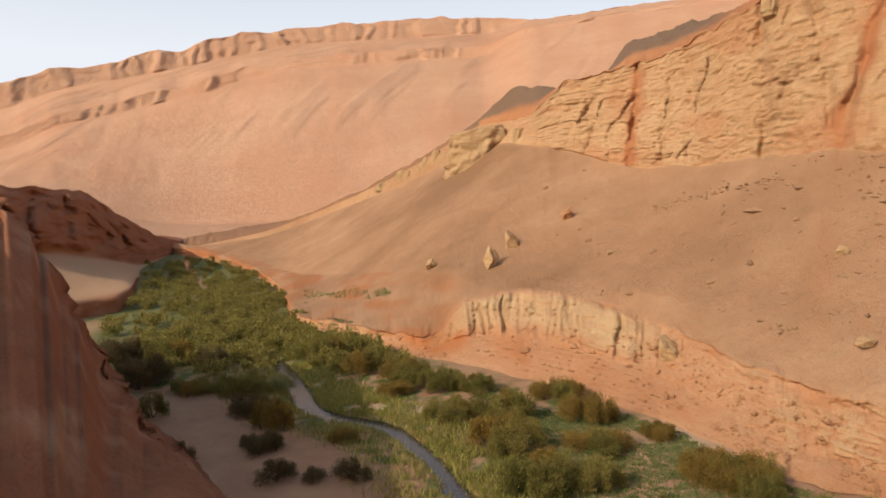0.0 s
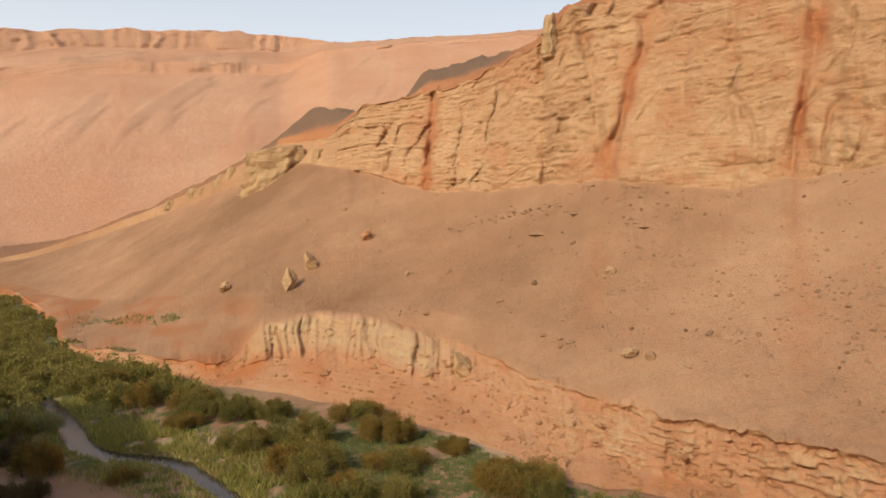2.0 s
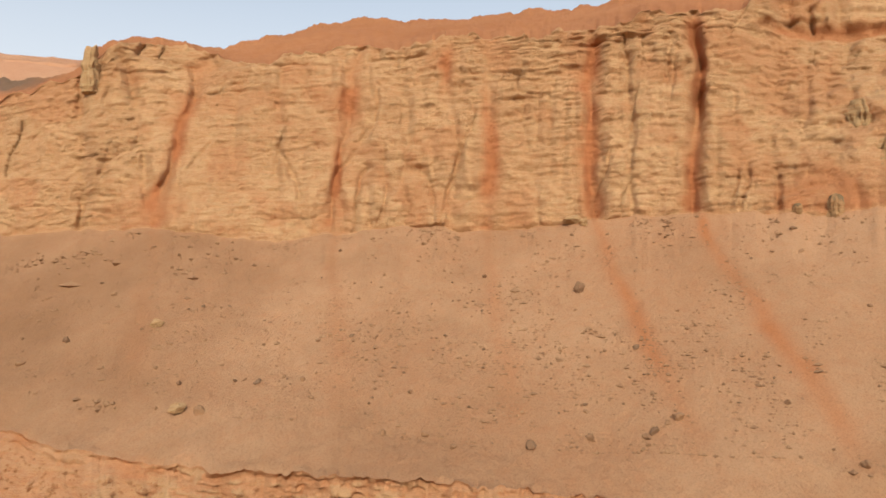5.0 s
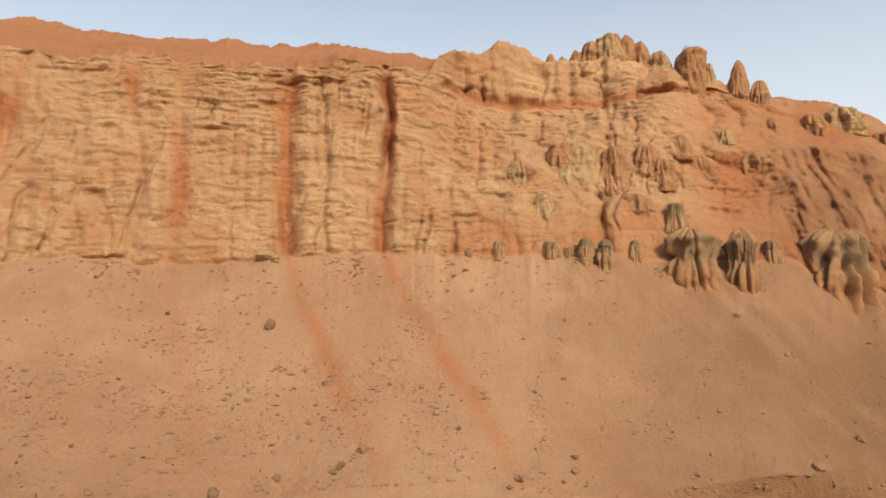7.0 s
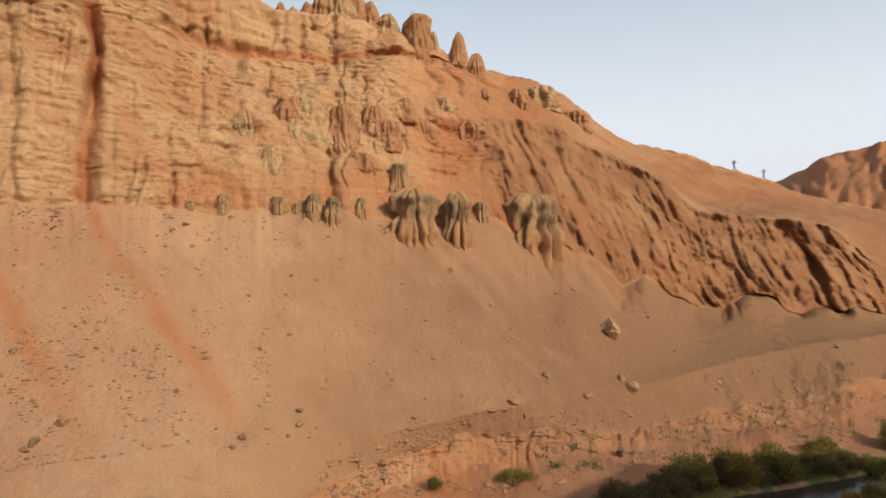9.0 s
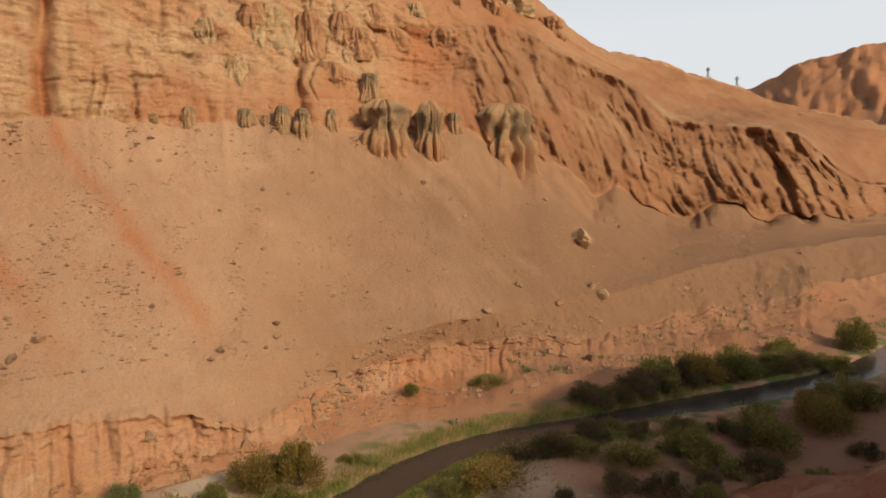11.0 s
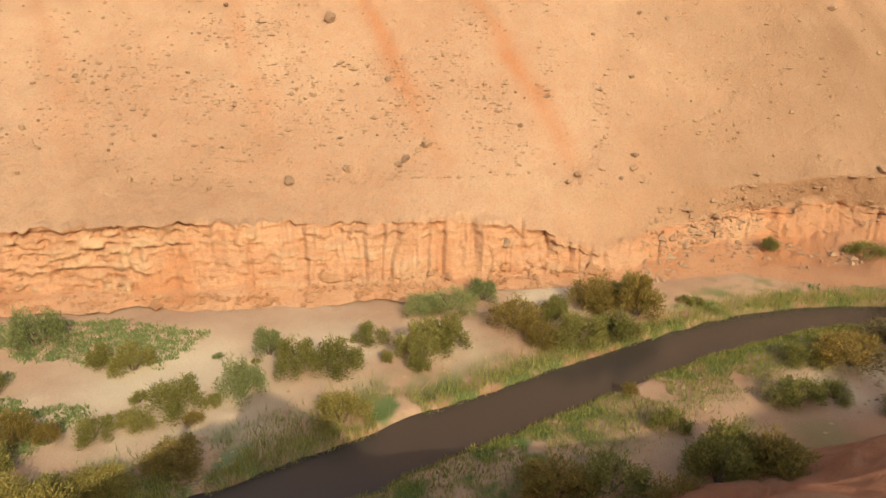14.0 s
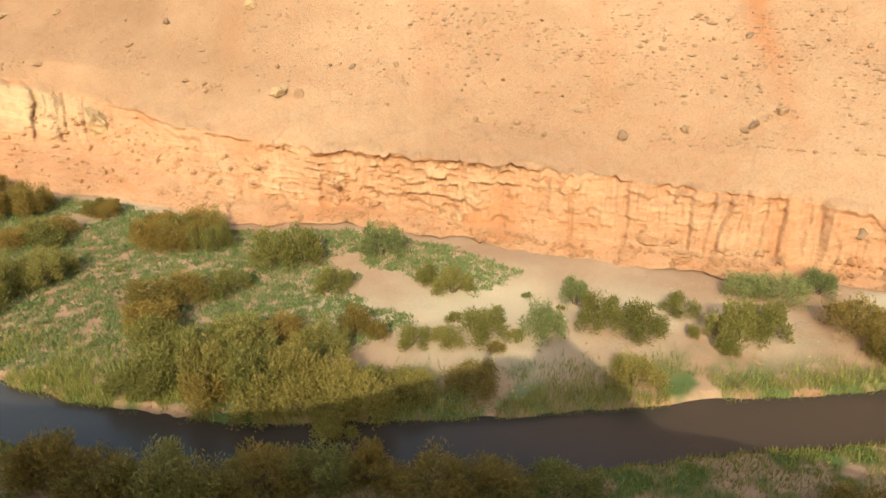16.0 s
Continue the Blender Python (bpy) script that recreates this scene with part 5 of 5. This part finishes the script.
def slope_place(b, s):
    """A place on the far bank by bearing and by stretch."""
    k = int(round((b + 22) / 0.12))
    q = 78 + (s - 3) * 90 if s >= 3 else 54 + (s - 2) * 24
    i = int(q)
    return X[i, k], Y[i, k], Z2[i, k]


rng = random.Random(17)
placed = 0
while placed < 270:
    b = rng.choice((rng.uniform(28, 100), rng.gauss(74, 9), rng.gauss(50, 10), rng.uniform(8, 120)))
    s = 3 + min(0.97, max(0.02, rng.choice((rng.gauss(0.3, 0.17), rng.random()))))
    if not 5 < b < 125:
        continue
    x, y, z = slope_place(b, s)
    size = min(1.3, 0.28 + rng.expovariate(4.5)) * math.hypot(x, y) / 95
    ob = new("rock", STONES[placed % 9])
    ob.matrix_world = pose(x, y, z + size * 0.12, rng.uniform(-25, 25), rng.uniform(-25, 25), rng.uniform(0, 360)) @ Matrix.Diagonal((size * rng.uniform(1, 1.7), size, size * rng.uniform(0.55, 0.9), 1))
    tagged(ob, "small brown rock lying on the scree slope", "rock", "rocks on the scree")
    placed += 1


def pebbles(name, places, sizes, mat, seed, label):
    """Many small stones as one mesh."""
    g = np.random.default_rng(seed)
    shape = np.array([(1, 0, 0), (0, 1, 0), (-1, 0, 0), (0, -1, 0), (0, 0, 1), (0, 0, -1)], float)
    tri = np.array([(0, 1, 4), (1, 2, 4), (2, 3, 4), (3, 0, 4), (1, 0, 5), (2, 1, 5), (3, 2, 5), (0, 3, 5)])
    n = len(places)
    a = g.random(n) * 6.28
    s = np.stack([sizes * g.uniform(0.5, 0.9, n), sizes * g.uniform(0.35, 0.6, n), sizes * g.uniform(0.25, 0.5, n)], 1)
    v = shape[None] * s[:, None] * g.uniform(0.7, 1.2, (n, 6, 1))
    c, d = np.cos(a)[:, None], np.sin(a)[:, None]
    co = np.stack([v[..., 0] * c - v[..., 1] * d, v[..., 0] * d + v[..., 1] * c, v[..., 2]], -1) + places[:, None]
    ob = link_mesh(name, co.reshape(-1, 3), (tri[None] + 6 * np.arange(n)[:, None, None]).reshape(-1, 3), mat, None, None, False)
    return tagged(ob, label, "stones", kind="stuff")


# a broken line of stones that runs up the slope, and clusters beside it
g = np.random.default_rng(29)
k = g.random(110)
spots = [surface_at(16.6 + 8.6 * u + g.normal() * 0.25, -0.4 + 2.1 * u + g.normal() * 0.16) for u in k]
for b, el, n, wide in ((31.6, 0.4, 26, 0.9), (29.8, 1.9, 14, 0.7), (26.0, -9.4, 22, 0.7), (13.3, -7.0, 16, 0.6), (63.6, -4.6, 14, 0.5), (35.5, 1.5, 30, 2.0), (24.0, 1.0, 24, 1.6)):
    spots += [surface_at(b + g.normal() * wide, el + g.normal() * wide * 0.35) for _ in range(n)]
pebbles("slope_stones", np.array(spots) + np.array([0, 0, 0.08]), 0.16 + g.exponential(0.26, len(spots)), stone_mat, 39, "broken lines and clusters of tan stones on the slope")
g = np.random.default_rng(31)
n = 13000
b = np.where(g.random(n) < 0.4, g.normal(62, 18, n), g.uniform(0, 125, n))
s = 3 + np.clip(np.where(g.random(n) < 0.5, g.normal(0.35, 0.2, n), g.random(n)), 0, 0.985)
clump = fbm(b * 0.5, s * 9, 0 * b, 3, 171)
keep = (b > -5) & (b < 125) & (clump > -0.22 + 0.5 * g.random(n))
b, s = b[keep], s[keep]
ci, ri = np.round((b + 22) / 0.12).astype(int), (78 + (s - 3) * 90).astype(int)
pts = np.stack([X[ri, ci], Y[ri, ci], Z2[ri, ci] + 0.03], 1)
pebbles("scree_stones", pts, 0.13 + g.exponential(0.12, len(pts)), stone_mat, 32, "scattered small stones over the scree")
b = g.uniform(5, 100, 3600)
b = b[fbm(b * 0.35, 0 * b, 0 * b, 3, 173) > 0.12]
pts = np.stack([X[cut[4] - 2, np.round((b + 22) / 0.12).astype(int)], Y[cut[4] - 2, np.round((b + 22) / 0.12).astype(int)], Z2[cut[4] - 2, np.round((b + 22) / 0.12).astype(int)]], 1)
pts += np.stack([-np.sin(np.radians(b)), -np.cos(np.radians(b)), 0 * b - 0.62], 1) * g.exponential(1.6, len(b))[:, None]
pebbles("talus_stones", pts, 0.13 + g.exponential(0.15, len(pts)), stone_mat, 33, "broken stones at the foot of the cliff")
b, s = g.uniform(88, 130, 5200), g.uniform(0.2, 3.0, 5200)
keep = fbm(b * 0.4, s * 3, 0 * b, 3, 175) > 0.0
ci, ri = np.round((b[keep] + 22) / 0.12).astype(int), np.where(s[keep] < 1, s[keep] * 10, np.where(s[keep] < 2, 10 + (s[keep] - 1) * 44, 54 + (s[keep] - 2) * 24)).astype(int)
pts = np.stack([X[ri, ci], Y[ri, ci], Z2[ri, ci] + 0.03], 1)
pebbles("terrace_rubble", pts, 0.13 + g.exponential(0.17, len(pts)), stone_mat, 37, "rubble of brown stones along the terrace")
b, s = np.concatenate([g.uniform(-12, 40, 3200), g.uniform(40, 88, 1600)]), np.concatenate([g.uniform(0.2, 1.7, 3200), g.uniform(0.1, 1.2, 1600)])
keep = fbm(b * 0.7, s * 3, 0 * b, 3, 177) > -0.05
ci, ri = np.round((b[keep] + 22) / 0.12).astype(int), np.where(s[keep] < 1, s[keep] * 10, 10 + (s[keep] - 1) * 44).astype(int)
pts = np.stack([X[ri, ci], Y[ri, ci], Z2[ri, ci] + 0.03], 1)
pebbles("bank_rubble", pts, 0.12 + g.exponential(0.16, len(pts)), red_rock_mat, 38, "red and tan rubble along the foot of the bank")
gx, gy = np.concatenate([g.normal(-6, 2.2, 300), g.normal(51, 2.5, 400), g.normal(25, 2.0, 160), g.uniform(30, 60, 500)]), np.concatenate([g.normal(79, 1.2, 300), g.normal(-15, 2.5, 400), g.normal(22.6, 0.9, 160), g.uniform(-20, 25, 500)])
pebbles("river_gravel", np.stack([gx, gy, floor_height(gx, gy) + 0.02], 1), 0.08 + g.exponential(0.1, len(gx)), tan_rock_mat, 34, "pale stones scattered near the river")


# ---- crags and spires ----
def crag_thing(name, x, y, z, w, depth, h, seed, mat, label, category, group="", taper=0.35, ribs=0.16, tilt=0.0, beds=0.11):
    """A weathered mass of rock: a dome or spike with upright ribs and level beds; its foot lies in the slope."""
    bm = bmesh.new()
    bmesh.ops.create_icosphere(bm, subdivisions=5, radius=1)
    co = np.array([v.co[:] for v in bm.verts])
    tri = np.array([[v.index for v in f.verts] for f in bm.faces])
    bm.free()
    t = np.clip(co[:, 2] * 0.5 + 0.5, 0, 1)
    flat = np.hypot(co[:, 0], co[:, 1]) + 1e-6
    wide = (np.clip(1 - t, 0, 1) ** taper) * 0.98 + 0.02
    ux, uy = co[:, 0] / flat, co[:, 1] / flat
    wide = np.where(t < 0.35, np.maximum(wide, 0.65 ** taper), wide)
    girth = wide * np.minimum(1, flat * 3)
    rib = 1 + ribs * 1.2 * (0.5 - np.abs(vnoise(ux * 2.2 + seed, uy * 2.2, t * h * 0.38, seed))) + ribs * 1.3 * (0.35 - np.abs(vnoise(ux * 7 + seed, uy * 7, t * h * 0.85, seed + 1))) + ribs * 1.1 * fbm(ux * 8 + seed, uy * 8, t * h * 0.9, 4, seed + 5, 0.6)
    bed = 1 + beds * (lattice(np.floor(t * h * 1.6 + 0.4 * vnoise(ux * 2, uy * 2, 0 * t, seed)).astype(np.int64), 0, 0, seed) * 2 - 1) + 0.05 * vnoise(ux * 4, uy * 4, t * h * 1.2, seed + 2)
    rib = rib + 0.3 * fbm(ux * 2.4 + seed, uy * 2.4, t * h * 0.7, 5, seed + 7, 0.62)
    px, py = ux * girth * rib * bed * w / 2, uy * girth * rib * bed * depth / 2
    pz = -0.9 * h + t * 1.9 * h * (1 + 0.10 * vnoise(ux * 1.5 * flat + seed, uy * 1.5 * flat, 0 * t, seed + 3))
    skew = 0.15 * w * vnoise(t * 1.5, 0 * t + seed, 0 * t, seed + 4)
    b = math.atan2(x, y)
    q = np.stack([px * math.cos(b) + py * math.sin(b) + skew, -px * math.sin(b) + py * math.cos(b), pz + tilt * px], 1)
    cap = smooth(0.76, 0.9, t + 0.2 * vnoise(ux * 3, uy * 3, t * 4, seed + 6))
    ob = link_mesh(name, q, tri, mat, {"wash": 0 * t, "soil": 0.85 * cap})
    ob.location = (x, y, z)
    return tagged(ob, label, category, group)


def capped_crag(x, y, z, w, depth, h, seed):
    """An outcrop under a thin flat cap of pale rock: a dark overhung upper part, ribbed columns that flare into the slope."""
    turns, rows = 120, 64
    ang, t = np.meshgrid(np.arange(turns) / turns * 2 * math.pi, np.linspace(-2.6, 1.0, rows))
    ux, uy = np.cos(ang), np.sin(ang)
    lobes = 1 - 0.2 * smooth(0.28, 0.0, np.abs(vnoise(ux * 1.5 + seed, uy * 1.5, 0 * t, seed)))
    cols = 0.42 * smooth(0.3, 0.0, np.abs(vnoise(ux * 2.6 + seed, uy * 2.6, t * 1.1, seed + 1))) + 0.14 * np.abs(vnoise(ux * 8 + seed, uy * 8, t * 1.1, seed + 2)) - 0.1
    flare = 0.94 - 0.30 * smooth(0.8, 1.0, t) - 0.10 * bell(t, 0.45, 0.16) + 0.16 * np.clip(0.5 - t, 0, 1.2)
    rough = 0.26 * fbm(ux * 3 + seed, uy * 3, t * h * 0.8, 5, seed + 3, 0.62) + 0.10 * (lattice(np.floor(t * 7 + 0.6 * vnoise(ux * 2, uy * 2, 0 * t, seed + 8)).astype(np.int64), 0, 0, seed) - 0.5)
    girth = (flare - cols * (0.6 + 0.7 * np.clip(1 - t, 0, 1)) + rough) * lobes
    girth = girth * (1 - 0.07 * bell(t, 0.7, 0.09)) + 0.07 * bell(t, 0.84, 0.05)
    girth[-1] *= 0.9
    top = 1 + 0.10 * vnoise(ux * 1.2 + seed, uy * 1.2, 0 * t, seed + 4)
    px, py, pz = ux * girth * w / 2, uy * girth * depth / 2, t * h * top
    cx, cy = 0 * px[:1], 0 * px[:1]
    px, py, pz = np.concatenate([px, px[-1:] * 0.5, cx]), np.concatenate([py, py[-1:] * 0.5, cy]), np.concatenate([pz, pz[-1:] + 0.04 * h, 0 * cx + 1.06 * h])
    tt = np.concatenate([t, t[-1:] * 0 + 1.1, t[-1:] * 0 + 1.1])
    uu = np.concatenate([ux, ux[:2]])
    b = math.atan2(x, y)
    co = np.stack([px * math.cos(b) + py * math.sin(b), -px * math.sin(b) + py * math.cos(b), pz], -1).reshape(-1, 3)
    # mask of the dark olive colour, from mid-height to just below the cap
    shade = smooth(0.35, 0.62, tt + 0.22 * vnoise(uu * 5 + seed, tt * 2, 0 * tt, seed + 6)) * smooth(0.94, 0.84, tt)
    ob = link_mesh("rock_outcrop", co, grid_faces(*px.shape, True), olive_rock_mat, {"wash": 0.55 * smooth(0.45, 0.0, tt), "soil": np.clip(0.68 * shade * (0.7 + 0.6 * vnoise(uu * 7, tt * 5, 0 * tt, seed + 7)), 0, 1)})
    ob.location = (x, y, z)
    return tagged(ob, "dark olive and brown rock outcrop under a pale flat cap", "rock outcrop", "dark outcrops below the cliff")


DARK_CRAGS = [(96.0, 2.4, 6.3, 4.4), (99.6, 2.1, 6.1, 2.5), (105.7, 1.6, 5.7, 5.2), (81.0, 4.7, 5.8, 1.1), (85.3, 4.9, 5.9, 1.4), (88.0, 4.2, 6.0, 1.3), (89.5, 3.6, 5.9, 1.4), (91.8, 4.5, 5.7, 1.1), (101.6, 3.9, 5.5, 1.3), (94.9, 6.5, 8.5, 1.8), (78.6, 4.8, 5.3, 0.8), (86.8, 4.9, 5.4, 0.8)]
SPIRES = [(133.1, 10.7, 64.1, 3.4, 9.7), (134.0, 8.5, 64.4, 3.0, 9.5), (135.0, 6.0, 65.2, 3.4, 10.4), (136.0, 3.0, 65.5, 3.9, 11.1), (137.1, -0.4, 64.6, 5.1, 13.8), (137.7, -3.5, 65.1, 4.0, 11.8), (138.2, -6.4, 65.4, 4.0, 10.2), (138.7, -9.8, 66.1, 4.0, 8.3), (139.2, -13.8, 66.8, 3.1, 7.5), (139.4, -15.9, 66.3, 4.3, 9.0), (139.8, -19.0, 66.3, 2.4, 5.7), (140.2, -24.2, 67.2, 2.9, 4.7), (140.5, -27.8, 65.1, 2.7, 3.0), (139.9, -20.0, 60.9, 1.9, 2.8), (140.8, -29.8, 59.6, 2.2, 2.6), (141.9, -36.9, 59.3, 3.5, 3.0), (142.9, -42.4, 60.2, 5.0, 3.3), (146.0, -51.4, 56.3, 3.9, 3.8)]
for k, (x, y, z, w, h) in enumerate(SPIRES):
    away = math.hypot(x, y)
    if k > 13:
        b, el = math.degrees(math.atan2(x, y)), math.degrees(math.atan2(z - EYE[2], away))
        x, y, z = surface_at(b, el - 0.2)
        w, h = w * math.hypot(x, y) / away, h * 0.8
    d = 1 + (5.5 if k < 9 else 2.2) / math.hypot(x, y)
    x, y, z, h = x * d, y * d, EYE[2] + (z - EYE[2]) * d, h * d
    crag_thing("rock_spire", x, y, z - 0.5, w * 1.55, w * 1.5 + 2.5, h + 0.5, 400 + k, tan_rock_mat if k % 3 == 1 else red_rock_mat, "weathered tan and orange rock spire on the ridge", "rock spire", "spires along the ridge", 0.2 if w > 3.5 else 0.38, 0.2)
for k, (b, low, high, wide) in enumerate(DARK_CRAGS):
    x, y, z = surface_at(b, low)
    d = math.hypot(x, y)
    w = d * radians(wide)
    back = d + 0.32 * w
    h = back * (math.tan(radians(high)) - math.tan(radians(low)))
    x, y = back * math.sin(radians(b)), back * math.cos(radians(b))
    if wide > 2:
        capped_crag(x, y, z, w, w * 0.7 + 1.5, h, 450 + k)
    else:
        crag_thing("rock_outcrop", x, y, z, w * 1.05, w + 0.5, h, 450 + k, olive_rock_mat, "dark olive rock outcrop on the slope", "rock outcrop", "dark outcrops below the cliff", 0.2, 0.3)
MIDDLE_CRAGS = [(114.1, 5.1, 47.9, 5.64, 6.11), (113.7, -0.4, 45.9, 4.19, 6.99), (116.7, -5.7, 49.3, 3.37, 3.85), (112.5, 14.3, 46.7, 3.72, 3.26), (114.8, 8, 49.5, 3.32, 3.8), (120.7, -11.3, 51.6, 3, 3), (125.5, -18.9, 54.2, 2.52, 2.1), (117.1, -8, 46.4, 3.85, 3.85), (112.1, -3.6, 40.5, 4.56, 3.65), (109.1, 10.7, 40.6, 4.01, 3.12), (119.1, -14, 47.7, 4.92, 2.95), (125.4, -23.3, 49.4, 6.28, 3.14)]
for k, (x, y, z, w, h) in enumerate(MIDDLE_CRAGS):
    old = math.hypot(x, y)
    x, y, z = surface_at(math.degrees(math.atan2(x, y)), math.degrees(math.atan2(z - EYE[2], old)), 0.35 * w)
    w, h = w * math.hypot(x, y) / old, h * math.hypot(x, y) / old
    crag_thing("rock_outcrop", x, y, z - 0.1 * h, w * 1.35, w * 0.9 + 1.5, h * 0.8, 520 + k, red_rock_mat if k % 3 else tan_rock_mat, "tan crag of broken rock on the red slope", "rock outcrop", "crags of the upper cliff", 0.26, 0.26, beds=0.1)
crag_thing("rock_outcrop", 12.0, 219, 38.6, 20, 11, 10.5, 480, tan_rock_mat, "large tan sandstone outcrop on the spur", "rock outcrop", taper=0.10, ribs=0.16, tilt=0.22, beds=0.02)
for k, (b, el, w, h) in enumerate(((-0.4, 4.1, 3.6, 3.4), (-1.3, 3.6, 4.5, 2.6), (-2.6, 2.9, 3.0, 1.8), (-3.3, 2.6, 4.2, 2.2), (-4.8, 1.8, 5.0, 1.8), (6.3, 5.6, 3.6, 3.2))):
    x, y, z = surface_at(b, el, 1.0)
    crag_thing("rock_outcrop", x, y, z - 0.4, w, w * 0.7, h, 490 + k, tan_rock_mat, "low broken crag of tan rock on the spur", "rock outcrop", "crags along the spur", 0.2, 0.3)
crag_thing("rock_spire", 59.6, 128.6, 61.4, 3.0, 4, 4.9, 483, tan_rock_mat, "blunt knob of tan rock at the cliff's edge", "rock spire", taper=0.25)
crag_thing("rock_outcrop", 0.06, 2.3, 21.75, 0.55, 0.5, 0.62, 484, tan_rock_mat, "pale lump of rock at the edge of the lookout", "rock", taper=0.3)


# ---- lattice towers ----
steel_mat, n, l = material("galvanised_steel")
p = n["Principled BSDF"]
p.inputs["Base Color"].default_value, p.inputs["Metallic"].default_value, p.inputs["Roughness"].default_value = (0.32, 0.33, 0.34, 1), 0.7, 0.5


def strut(a, b, t):
    a, b = Vector(a), Vector(b)
    way = (b - a).normalized()
    u = way.orthogonal().normalized() * t
    v = way.cross(u)
    co = [tuple(p + s) for p in (a, b) for s in (u + v, u - v, -u - v, v - u)]
    return co, [(0, 1, 5, 4), (1, 2, 6, 5), (2, 3, 7, 6), (3, 0, 4, 7)]


def merge(pieces):
    co, faces = [], []
    for c, f in pieces:
        faces += [tuple(i + len(co) for i in q) for q in f]
        co += c
    return co, faces


def lattice_tower(x, y, z, h, turn):
    thing = tagged(new("pylon"), "slim grey steel lattice power pylon on the skyline", "pylon", "power pylons")
    thing.matrix_world = pose(x, y, z, 0, 0, turn)

    def half(t):
        return h * (0.036 * (1 - t) ** 1.4 + 0.009)
    for sx in (-1, 1):
        for sy in (-1, 1):
            part("leg", *merge([strut((sx * half(i / 8), sy * half(i / 8), h * i / 8), (sx * half((i + 1) / 8), sy * half((i + 1) / 8), h * (i + 1) / 8), 0.06) for i in range(8)]), steel_mat, thing, shade=False)
    for i in range(8):
        a, b = half(i / 8), half((i + 1) / 8)
        lo, hi = h * i / 8, h * (i + 1) / 8
        bits = []
        for p1, p2 in (((-1, -1), (1, -1)), ((1, -1), (1, 1)), ((1, 1), (-1, 1)), ((-1, 1), (-1, -1))):
            bits += [strut((p1[0] * a, p1[1] * a, lo), (p2[0] * b, p2[1] * b, hi), 0.045), strut((p2[0] * a, p2[1] * a, lo), (p1[0] * b, p1[1] * b, hi), 0.045)]
        part("brace", *merge(bits), steel_mat, thing, shade=False)
    for t, reach in ((0.74, 0.055), (0.85, 0.045), (0.96, 0.03)):
        part("cross_arm", *merge([strut((-reach * h, 0, h * t), (reach * h, 0, h * t), 0.14), strut((-reach * h, 0, h * t), (0, 0, h * (t + 0.04)), 0.1), strut((reach * h, 0, h * t), (0, 0, h * (t + 0.04)), 0.1)]), steel_mat, thing, shade=False)


lattice_tower(208.8, -22.3, 68, 34, 70)
lattice_tower(282.6, -170.5, 40, 31, 40)
lattice_tower(351.8, -229.5, 38, 40, 40)
